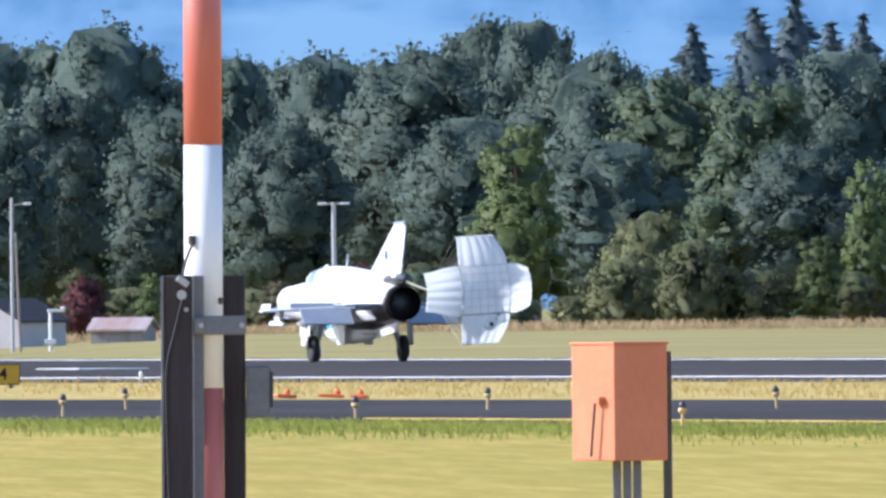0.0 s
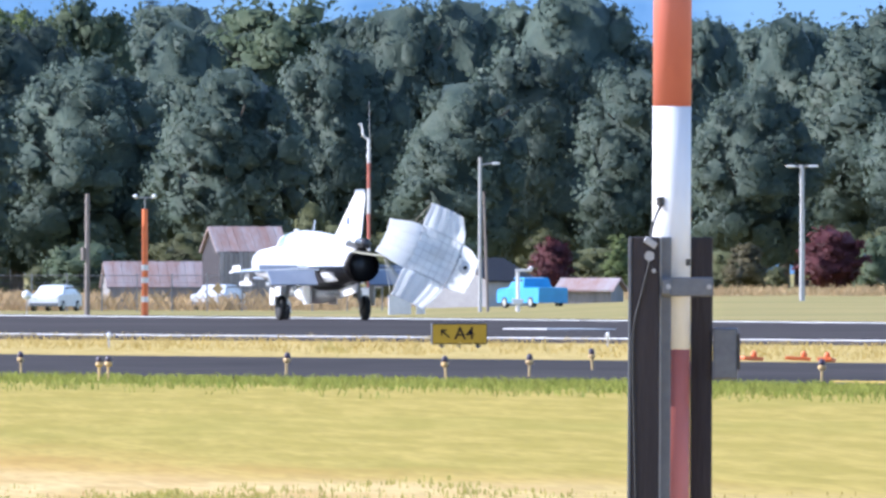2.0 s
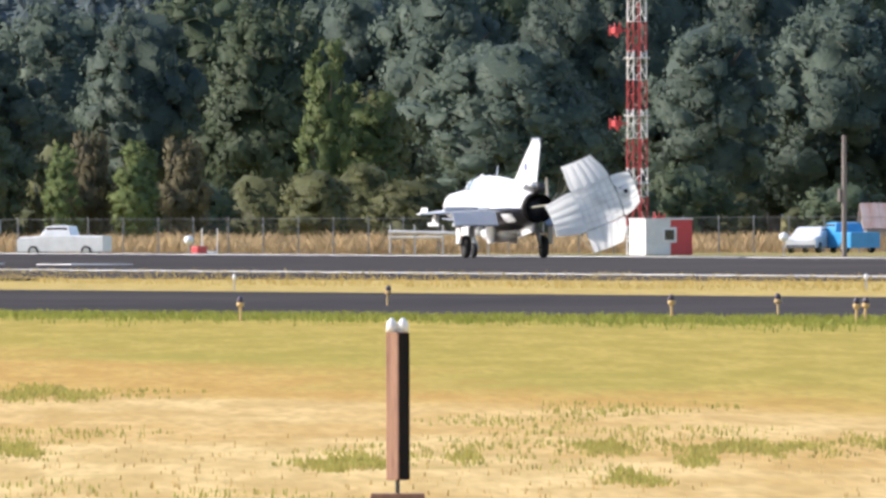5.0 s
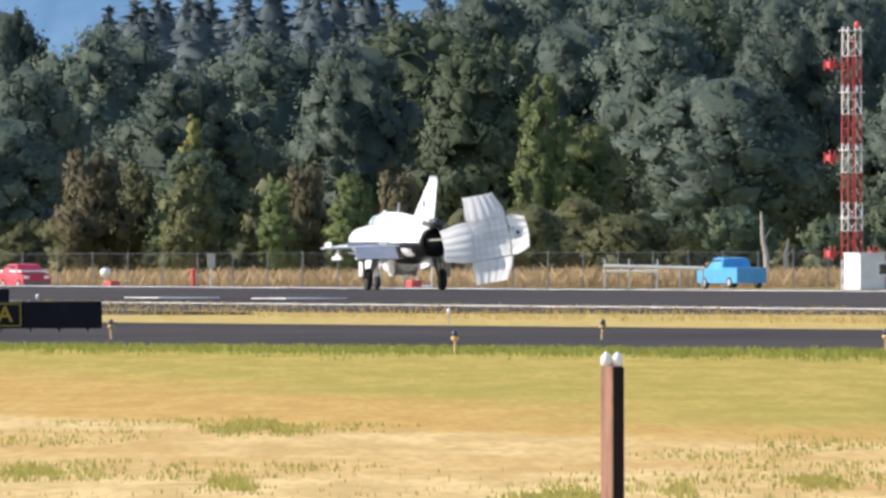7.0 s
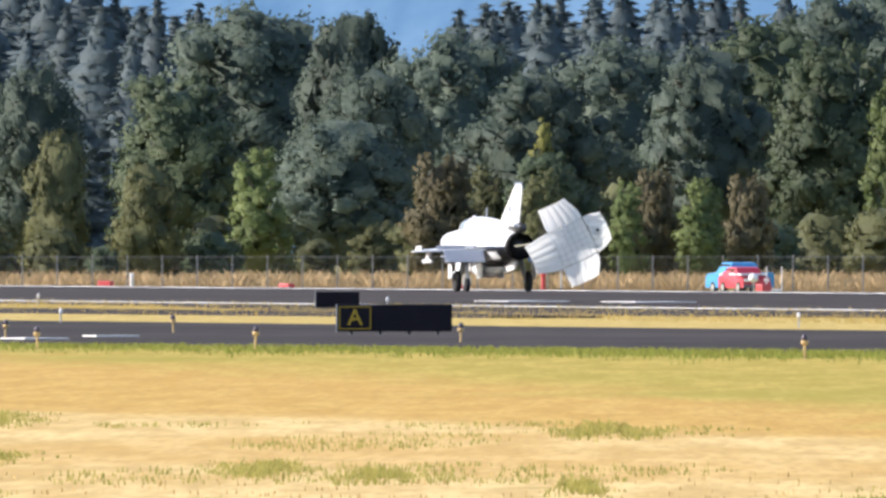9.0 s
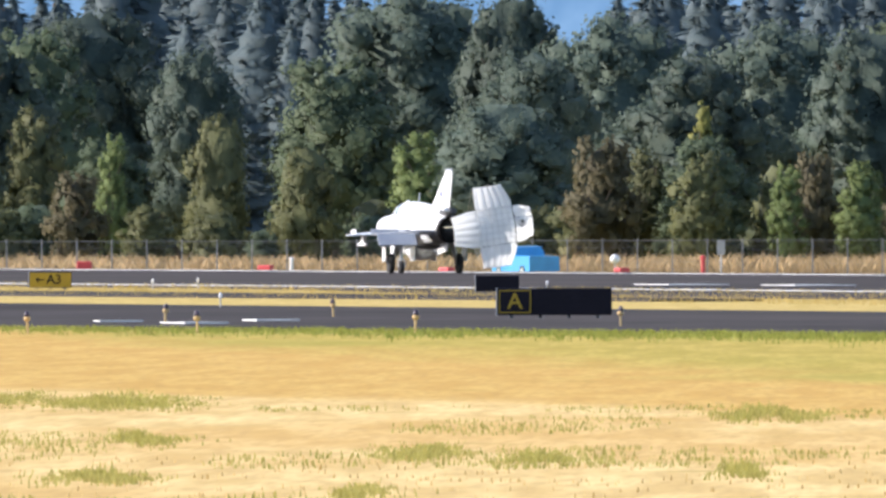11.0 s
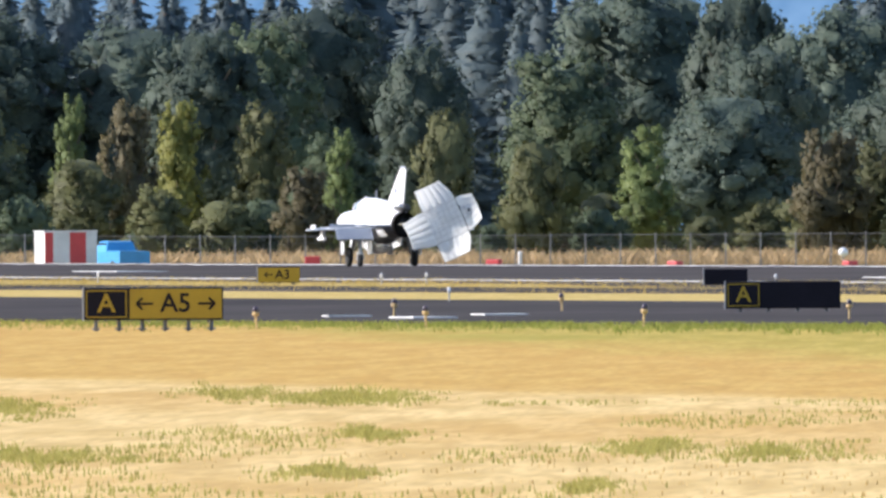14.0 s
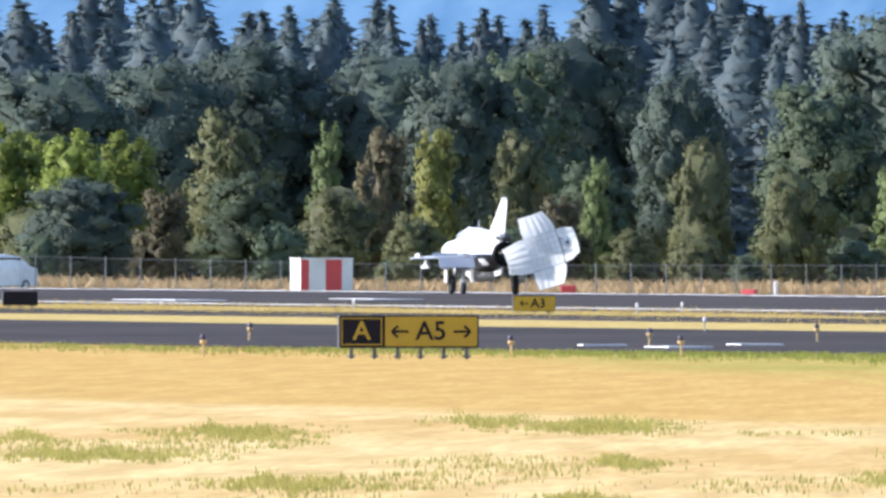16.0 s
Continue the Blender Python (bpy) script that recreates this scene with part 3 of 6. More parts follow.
# the wood, tree by tree: bearing, top and, where it matters, width of the crown
FAR_CONIFERS = [(556, -425), (626, -441), (746, -411), (446, -396), (690, -400), (-1345, -372), (-3000, -342), (-3050, -335), (-3090, -330), (-2980, -322), (-2770, -345), (-2710, -335), (-2640, -352), (-2440, -350), (-2400, -345), (-3640, -310), (-3700, -325), (-3760, -322), (-3600, -330), (-3890, -350), (-4050, -348), (-4130, -340), (-4210, -320), (-4275, -308), (-4330, -322), (-4400, -338), (-4500, -346), (-4580, -338), (-4650, -325), (-4770, -338), (-4820, -350), (-4920, -330), (-4965, -325), (-5060, -345), (-5150, -335), (-5250, -340), (-3745, -340), (-3840, -330)]
HIGH_CONIFERS = [(-4032, -415), (-3985, -400), (-3922, -412), (-3860, -398), (-3802, -417), (-4892, -405), (-4935, -395), (-4747, -388), (-4792, -365), (-4502, -355), (-4422, -355), (-2960, -356), (-2900, -350), (-2850, -362), (-2790, -350), (-2735, -360), (-2680, -362), (-2560, -366), (-2480, -362)]
TALL_WEST = [(-5250, -300, 260), (-5000, -215, 240), (-4820, -235, 220), (-4651, -262, 240), (-4400, -250, 200), (-4270, -238, 170), (-4074, -280, 190), (-4174, -250, 170), (-3890, -215, 130), (-3640, -200, 170), (-3494, -320, 260), (-3324, -307, 150), (-3130, -275, 200), (-3290, -210, 150), (-3000, -205, 190), (-2840, -262, 190), (-2700, -250, 160)]
TALL_MID = [(-2590, -298, 240), (-2480, -260, 170), (-2320, -292, 190), (-2160, -300, 200), (-2054, -190, 230), (-2100, -330, 220), (-1950, -288, 180), (-1830, -330, 200), (-1690, -232, 190), (-1584, -330, 210), (-1460, -268, 220), (-1455, -372, 170), (-1300, -340, 180), (-1205, -250, 200), (-1110, -372, 260), (-1010, -300, 170), (-905, -362, 150), (-805, -376, 140), (-790, -230, 170)]
TALL_EAST = [(-600, -400, 240), (-660, -280, 170), (-480, -250, 170), (-370, -338, 150), (-224, -348, 170), (-280, -220, 170), (-39, -352, 250), (66, -402, 130), (166, -398, 160), (60, -230, 200), (276, -342, 190), (406, -306, 220), (560, -290, 200), (300, -190, 190), (716, -342, 220), (640, -180, 200), (860, -360, 220), (1000, -340, 220), (900, -200, 220)]
EDGE = [("light", 136, -216, 170), ("olive", 366, -60, 150), ("bush", 446, -12, 130), ("light", 666, -16, 140), ("light", 756, -150, 100), ("bush", 320, 20, 130), ("bush", 560, 40, 120), ("light", -514, 40, 80), ("red", -634, 45, 75), ("red", -140, 25, 140), ("bush", -40, 40, 110), ("bush", -330, 70, 120), ("brown", -290, 55, 110), ("brown", -430, 62, 100), ("olive", 20, 50, 120), ("olive", -1062, -12, 70), ("light", -2370, -200, 110), ("olive", -2280, -105, 120), ("light", -2314, -120, 170), ("light", -2704, -22, 80), ("brown", -2794, -35, 85), ("bush", -2850, -10, 80), ("brown", -2629, -25, 90)]
EDGE_WEST = [("brown", -3170, -62, 130), ("light", -2842, -14, 70), ("brown", -2787, -30, 70), ("light", -2712, -14, 85), ("olive", -3694, -42, 110), ("olive", -3844, -100, 95), ("light", -4034, -67, 65), ("dark", -3334, -120, 190), ("light", -3494, -72, 110), ("olive", -3080, -40, 130), ("olive", -4174, -112, 130), ("olive", -3974, 58, 130), ("bush", -4174, 58, 120), ("olive", -4691, -148, 170), ("light", -4511, -128, 65), ("brown", -4411, -118, 95), ("yellow", -4321, -118, 95), ("mid", -4051, -58, 110), ("dark", -4941, -28, 140), ("brown", -4801, -8, 115), ("mid", -4651, -38, 125), ("bush", -5021, 72, 75), ("olive", -4491, -13, 150)]
HEDGE = [("lime", -5200, -118, 150), ("lime", -5080, -122, 140), ("lime", -4960, -112, 130), ("lime", -4870, -110, 130), ("lime", -5020, -105, 120), ("olive", -4360, 30, 120), ("olive", -3691, -38, 85), ("bush", -4600, 50, 110), ("bush", -4240, 60, 120), ("bush", -3850, 70, 110), ("brown", -4100, 0, 100), ("bush", -3580, 75, 100), ("spray", -2988, -128, 44), ("olive", -2995, -36, 110), ("mid", -2985, -64, 120)]


def build_wood():
    for a, top in FAR_CONIFERS + HIGH_CONIFERS:
        plant("conifer", a, top, 2330 + tree_rng.uniform(-60, 60), tree_rng.uniform(1.8, 2.6))
    for a, top, w in TALL_WEST + TALL_MID + TALL_EAST:
        plant("dark" if tree_rng.random() < 0.75 else "mid", a, top, 2060 + (top + 300) * -1.1 + tree_rng.uniform(-25, 25), w)
    plant("light", -1582, -350, 2180, 170)
    for kind, a, top, w in EDGE + EDGE_WEST + HEDGE:
        plant(kind, a, top, (1740 if top > -80 else 1830) + tree_rng.uniform(-20, 20), w)
    # undergrowth that closes the wood's foot, and the wood behind
    a = -5400.0
    while a < 1150:
        plant(tree_rng.choice(["bush", "bush", "olive", "olive"]), a, tree_rng.uniform(20, 110), 1800 + tree_rng.uniform(-30, 30), tree_rng.uniform(110, 170))
        a += tree_rng.uniform(80, 120)
    a = -5450.0
    while a < -2450:
        if not (-3560 < a < -3210 or -3060 < a < -3000):
            plant("conifer", a, tree_rng.uniform(-350, -240), 2240 + tree_rng.uniform(-40, 40), tree_rng.uniform(1.7, 3.0))
        a += tree_rng.uniform(42, 72)
    a = -5500.0
    while a < -2000:
        if not -3560 < a < -3210:
            plant("conifer", a, tree_rng.uniform(-338, -300), 2420 + tree_rng.uniform(-30, 30), tree_rng.uniform(2.0, 3.0))
        a += tree_rng.uniform(75, 120)
    a = -2480.0
    while a < 330:
        plant("dark", a, tree_rng.uniform(-375, -335) + (35 if a > -720 else 0), 2200 + tree_rng.uniform(-30, 30), tree_rng.uniform(180, 260))
        a += tree_rng.uniform(120, 170)
    a = 330.0
    while a < 1150:
        plant("conifer", a, tree_rng.uniform(-360, -290), 2240 + tree_rng.uniform(-40, 40), tree_rng.uniform(1.4, 2.1))
        a += tree_rng.uniform(50, 85)


build_wood()


def clear_unused():
    """Drops the patterns that were never planted."""
    for group in KINDS.values():
        for t in group:
            if t.name not in used:
                for o in (*t.children_recursive, t):
                    bpy.data.objects.remove(o)


# ---- airfield furniture ----
def letters(text, size, parent, material, at, name="lettering"):
    cu = bpy.data.curves.new("lettering", "FONT")
    cu.offset = size * 0.012
    cu.body, cu.size, cu.extrude, cu.align_x, cu.align_y = text, size, 0.004, "CENTER", "CENTER"
    tmp = bpy.data.objects.new("tmp", cu)
    me = bpy.data.meshes.new_from_object(tmp)
    bpy.data.objects.remove(tmp)
    me.transform(Matrix.Translation(at) @ Matrix.Rotation(math.pi / 2, 4, "X"))
    me.materials.append(material)
    return part(name, me, None, parent)


def arrow(parent, x, z, size, turn, material):
    bm = B()
    r = Matrix.Rotation(turn, 3, "Y")
    y = -0.16

    def bar(c, s, ang):
        box(bm, r @ Vector((c[0], 0, c[1])) + Vector((x, y, z)), (s[0], 0.01, s[1]), 0, r @ Matrix.Rotation(ang, 3, "Y"))
    t = size * 0.13
    bar((0, 0), (size, t), 0)
    bar((-size * 0.32, size * 0.17), (size * 0.5, t), -0.75)
    bar((-size * 0.32, -size * 0.17), (size * 0.5, t), 0.75)
    part("arrow", bm, material, parent)


def build_sign(a, b_top, b_bottom, b_foot, width, cells, label, turn=0.0, legs=3):
    """An airfield guidance sign. cells: (from, to, face, text colour, text, arrow turn or None)."""
    d = 2.0 * F / (b_foot - horizon(a))
    o = spot(a, b_foot, d)
    o.z = 0.0
    px = d / F
    w, h, foot = width * px, (b_bottom - b_top) * px, (b_foot - b_bottom) * px
    t = thing("airfield_sign", o, label, "sign", turn=-math.degrees(a / F) + turn)
    part("housing", box(B(), (0, 0, foot + h / 2), (w, 0.28, h), 0.02), M["sign_black"], t)
    part("end_cap", box(B(), (-w / 2 - 0.012, 0, foot + h / 2), (0.03, 0.30, h * 1.02), 0.006), M["galvanised"], t, "silver end cap")
    for k in range(legs):
        x = -w / 2 + w * (k + 0.5) / legs
        lg = B()
        tube(lg, (x, 0, -0.05), (x, 0, foot + 0.02), 0.035, 0.035, 10)
        tube(lg, (x, 0, 0.0), (x, 0, 0.03), 0.08, 0.08, 12)
        part("leg", lg, M["grey_steel"], t)
    for x0, x1, face, ink, text, turns in cells:
        cw, cx = (x1 - x0) * w, -w / 2 + (x0 + x1) / 2 * w
        part("face", box(B(), (cx, -0.146, foot + h / 2), (cw - 0.03, 0.012, h - 0.05), 0.003), M[face], t, "yellow sign face" if face == "sign_yellow" else "black sign face")
        zc = foot + h / 2
        if ink == "frame":
            fr = B()
            for sx in (-1, 1):
                box(fr, (cx + sx * (cw / 2 - 0.05), -0.156, zc), (0.022, 0.008, h - 0.10))
            for sz in (-1, 1):
                box(fr, (cx, -0.156, zc + sz * (h / 2 - 0.055)), (cw - 0.08, 0.008, 0.022))
            part("border", fr, M["sign_yellow"], t, "thin yellow border")
            letters(text, h * 0.82, t, M["sign_yellow"], (cx, -0.156, zc))
        elif text:
            letters(text, h * 0.82, t, M["sign_black"], (cx, -0.156, zc))
        for dx, turn_a in turns:
            arrow(t, cx + dx * cw, zc, h * 0.52, turn_a, M["sign_black"])
    return t


build_sign(-4367, 211, 268, 285, 246, [(0, 0.325, "sign_black", "frame", "A", []), (0.325, 1, "sign_yellow", "ink", "A5", [(-0.33, 0), (0.33, math.pi)])], "black and yellow taxiway sign reading A and A5 on legs", -3, 6)
build_sign(-3253, 203, 251, 258, 203, [(0, 0.31, "sign_black", "frame", "A", []), (0.31, 1, "sign_black", "", "", [])], "long black taxiway sign with a yellow letter A in a border", 0, 4)
build_sign(-3354, 181, 209, 213, 77, [(0, 1, "sign_black", "", "", [])], "small blank black sign back beside the runway", 0, 3)
build_sign(-4145, 175, 203, 206, 75, [(0, 1, "sign_yellow", "ink", "  A3", [(-0.24, 0)])], "small yellow taxiway sign reading A3 beside the runway", 0, 3)
build_sign(-799, 198, 235, 239, 97, [(0, 1, "sign_yellow", "ink", "  A4", [(-0.26, 0.75)])], "yellow taxiway exit sign reading A4 beside the runway", 0, 3)
build_sign(-5055, 171, 196, 199, 62, [(0, 1, "sign_black", "", "", [])], "small blank black sign back by the far runway end", 0, 3)


def taxi_light():
    t = thing("edge_light", (0, 0, 0), "yellow elevated taxiway edge light with a dark lens", "airfield light", "taxiway edge lights")
    part("stake", tube(B(), (0, 0, -0.02), (0, 0, 0.25), 0.022, 0.022, 10), M["light_yellow"], t)
    part("collar", ring_solid(B(), [(0.22, 0.03), (0.24, 0.062), (0.29, 0.066), (0.30, 0.05)], "z", 14), M["light_yellow"], t, "yellow collar", True)
    part("lens", ring_solid(B(), [(0.298, 0.05), (0.34, 0.055), (0.38, 0.045), (0.405, 0.02)], "z", 14), M["light_dark"], t, "dark blue lens", True)
    return t


TAXI = [(-158, 264), (420, 277), (-823, 260), (-1422, 261), (-2527, 259), (-3885, 248), (-3500, 246), (-4185, 249), (76, 250), (-676, 256), (588, 251), (-1106, 254), (-1575, 254), (-1764, 256), (-2267, 239), (-3644, 226), (-3942, 235), (-3136, 239), (-4730, 250), (-4650, 228), (-564, 246), (-1437, 262)]
src = taxi_light()
for k, (a, b) in enumerate(TAXI):
    d = 1.64 * F / (b - horizon(a))
    m = Matrix.Translation((d * math.sin(a / F), d * math.cos(a / F), 0)) @ Matrix.Rotation(0.06 * math.sin(k * 2.4), 4, "Y")
    if k == 0:
        src.matrix_basis = m
    else:
        copy_thing(src, m)


def runway_light():
    t = thing("edge_light", (0, 0, 0), "small white elevated runway edge light", "airfield light", "runway edge lights")
    part("stake", tube(B(), (0, 0, -0.02), (0, 0, 0.22), 0.02, 0.02, 8), M["galvanised"], t)
    part("lens", ring_solid(B(), [(0.2, 0.025), (0.25, 0.045), (0.31, 0.035), (0.34, 0.01)], "z", 12), M["lamp_white"], t, "clear white lens", True)
    return t


src = runway_light()
for k, (a, b) in enumerate([(-3964, 190), (-3884, 188), (-3844, 215), (-2538, 219), (-1420, 219), (-537, 216), (-3266, 193), (-4465, 186)]):
    d = 1.68 * F / (b - horizon(a))
    m = Matrix.Translation((d * math.sin(a / F), d * math.cos(a / F), 0.03))
    if k == 0:
        src.matrix_basis = m
    else:
        copy_thing(src, m)


def orange_marker():
    t = thing("orange_marker", (0, 0, 0), "low orange safety marker lying on the grass", "marker", "orange markers on the verge")
    part("panel", box(B(), (0, 0, 0.04), (0.5, 0.3, 0.07), 0.02, Matrix.Rotation(0.06, 3, "Y")), M["light_orange"], t)
    part("knob", ring_solid(B(), [(0.06, 0.06), (0.14, 0.06), (0.19, 0.02)], "z", 12, (0.12, 0, 0)), M["light_orange"], t, "", True)
    return t


src = orange_marker()
for k, (a, b) in enumerate([(-200, 262), (-286, 262), (-150, 264)]):
    p = ground_at(a, b)
    m = Matrix.Translation(p) @ Matrix.Rotation(k * 0.7, 4, "Z")
    if k == 0:
        src.matrix_basis = m
    else:
        copy_thing(src, m)


def far_thing(name, a, b, d, label, category, group="", turn=0.0):
    """A thing on the low ground beyond the runway; returns it and its height scale."""
    p = spot(a, b, d)
    g = ground_z(p.x, p.y)
    t = thing(name, (p.x, p.y, g), label, category, group, turn - math.degrees(a / F))
    return t, p.z - g


# red marker boxes along the far verge
src = None
for a in (-4085, -3764, -3444, -3134, -2600):
    p = spot(a, 156, 1420)
    g = ground_z(p.x, p.y)
    if src is None:
        src = thing("marker_box", (p.x, p.y, g), "red box marker on a stand beyond the runway", "marker", "red marker boxes")
        h = p.z - g
        part("panel", box(B(), (0, 0, h - 0.3), (0.78, 0.5, 0.58), 0.06), M["hut_red"], src)
        for sx in (-1, 1):
            part("leg", box(B(), (0.25 * sx, 0, (h - 0.5) / 2), (0.06, 0.06, h - 0.5), 0.005), M["galvanised"], src)
    else:
        copy_thing(src, Matrix.Translation((p.x, p.y, g)) @ Matrix.Rotation(math.sin(a), 4, "Z"))


def build_hut_tower():
    t, h = far_thing("equipment_hut", -1783, 119, 1500, "white and red equipment hut with a small window", "hut", turn=20)
    w, dp = 2.75, 2.6
    part("wall", box(B(), (0, 0, h / 2), (w, dp, h), 0.02), M["hut_white"], t, "white painted walls")
    part("panel", box(B(), (w * 0.27, -dp / 2 - 0.02, h / 2), (w * 0.46, 0.04, h - 0.04)), M["hut_red"], t, "red painted panel")
    # the white front is greyed here to carry its shade
    part("panel", box(B(), (-w * 0.23, -dp / 2 - 0.02, h / 2), (w * 0.53, 0.04, h - 0.04)), M["hut_grey"], t, "white front panel greyed for shade")
    wn_ = part("window", box(B(), (0.02, -dp / 2 - 0.05, h - 0.85), (0.85, 0.05, 0.85), 0.02), M["hut_white"], t, "white window frame")
    part("pane", box(B(), (0.02, -dp / 2 - 0.08, h - 0.85), (0.55, 0.02, 0.55)), M["car_glass"], wn_)
    part("roof", box(B(), (0, 0, h + 0.03), (w + 0.12, dp + 0.12, 0.08), 0.02), M["hut_grey"], t)
    # lattice tower behind
    t, h = far_thing("lattice_tower", -1824, -283, 1512, "tall red and white lattice radio tower", "tower", turn=25)
    w0, w1 = 0.44, 0.38
    n = 9
    for k in range(n):
        z0, z1 = h * k / n, h * (k + 1) / n
        colour = "tower_white" if k % 2 == (n - 1) % 2 else "tower_red"
        bm = B()
        f0, f1 = w0 + (w1 - w0) * k / n, w0 + (w1 - w0) * (k + 1) / n
        cs = [(-1, -1), (1, -1), (1, 1), (-1, 1)]
        for i, (x, y) in enumerate(cs):
            x2, y2 = cs[(i + 1) % 4]
            tube(bm, (x * f0, y * f0, z0), (x * f1, y * f1, z1), 0.045, 0.045, 6)
            for q in range(2):
                za, zb = z0 + (z1 - z0) * q / 2, z0 + (z1 - z0) * (q + 1) / 2
                tube(bm, (x * f0, y * f0, za), (x2 * f1, y2 * f1, zb), 0.022, 0.022, 5)
                tube(bm, (x * f0, y * f0, za), (x2 * f0, y2 * f0, za), 0.02, 0.02, 5)
        part("tower_section", bm, M[colour], t, "white lattice section" if colour == "tower_white" else "red lattice section")
    part("ladder", box(B(), (0, -w0 * 0.6, h * 0.48), (0.14, 0.05, h * 0.96)), M["tower_red"], t, "red cable ladder")
    for k in (0.27, 0.53, 0.75, 0.985):
        part("platform", box(B(), (0, 0, h * k), (1.1, 1.1, 0.05)), M["tower_white"], t)
    part("beacon", ring_solid(B(), [(0, 0.16), (0.3, 0.15), (0.4, 0.05)], "z", 14, (0.35, 0, h - 0.1)), M["hut_red"], t, "red obstruction lamp", True)
    for sx, zz in ((-1, 0.855), (-1, 0.50), (-1, 0.135), (1, 0.135)):
        an = B()
        tube(an, (sx * 0.6, 0, h * zz), (sx * 1.5, 0, h * zz), 0.05, 0.05, 6)
        for q in (-0.35, 0.35):
            tube(an, (sx * 1.2, 0, h * zz - 0.4), (sx * 1.2, q, h * zz + 0.4), 0.05, 0.05, 6)
            tube(an, (sx * 1.5, q, h * zz - 0.3), (sx * 1.5, q, h * zz + 0.3), 0.05, 0.05, 6)
        box(an, (sx * 1.25, 0, h * zz), (0.45, 0.5, 0.35), 0.03)
        part("antenna", an, M["hut_red"], t, "red side antenna")


build_hut_tower()


def build_checker_hut():
    t, h = far_thing("equipment_hut", -4522, 112, 1540, "red and white striped equipment hut", "hut", turn=14)
    w, dp = 3.05, 2.4
    part("wall", box(B(), (0, 0, h / 2), (w, dp, h), 0.02), M["hut_white"], t)
    for x0, x1 in ((0.0, 0.16), (0.48, 0.79)):
        part("panel", box(B(), ((x0 + x1 - 1) / 2 * w, -dp / 2 - 0.02, h / 2), ((x1 - x0) * w, 0.04, h - 0.05)), M["hut_red"], t, "red painted stripe")
    # white stripes of the shaded front, with the shade in their grey
    for x0, x1 in ((0.16, 0.48), (0.79, 1.0)):
        part("panel", box(B(), ((x0 + x1 - 1) / 2 * w, -dp / 2 - 0.015, h / 2), ((x1 - x0) * w, 0.03, h - 0.05)), M["hut_grey"], t, "white stripe greyed for shade")
    part("roof", box(B(), (0, 0, h + 0.04), (w + 0.1, dp + 0.1, 0.08), 0.02), M["hut_white"], t)


build_checker_hut()


def gable_roof(bm, x0, x1, y0, y1, ze, zr, over=0.25, thick=0.12):
    """A ridge along x."""
    ym = (y0 + y1) / 2
    for sy in (-1, 1):
        ye = y0 - over if sy < 0 else y1 + over
        vs = [(x0 - over, ye, ze - 0.1), (x1 + over, ye, ze - 0.1), (x1 + over, ym, zr), (x0 - over, ym, zr)]
        lo = [bm.verts.new(v) for v in vs]
        hi = [bm.verts.new((v[0], v[1], v[2] + thick)) for v in vs]
        bm.faces.new(lo)
        bm.faces.new(hi[::-1])
        for i in range(4):
            bm.faces.new((lo[i], lo[(i + 1) % 4], hi[(i + 1) % 4], hi[i]))
    return bm


def walls_gabled(bm, x0, x1, y0, y1, ze, zr):
    ym = (y0 + y1) / 2
    v = [bm.verts.new(p) for p in ((x0, y0, 0), (x1, y0, 0), (x1, y1, 0), (x0, y1, 0), (x0, y0, ze), (x1, y0, ze), (x1, y1, ze), (x0, y1, ze), (x0, ym, zr), (x1, ym, zr))]
    for f in ((0, 1, 5, 4), (2, 3, 7, 6), (1, 2, 6, 9, 5), (3, 0, 4, 8, 7), (4, 5, 9, 8), (6, 7, 8, 9), (3, 2, 1, 0)):
        bm.faces.new([v[i] for i in f])
    return bm


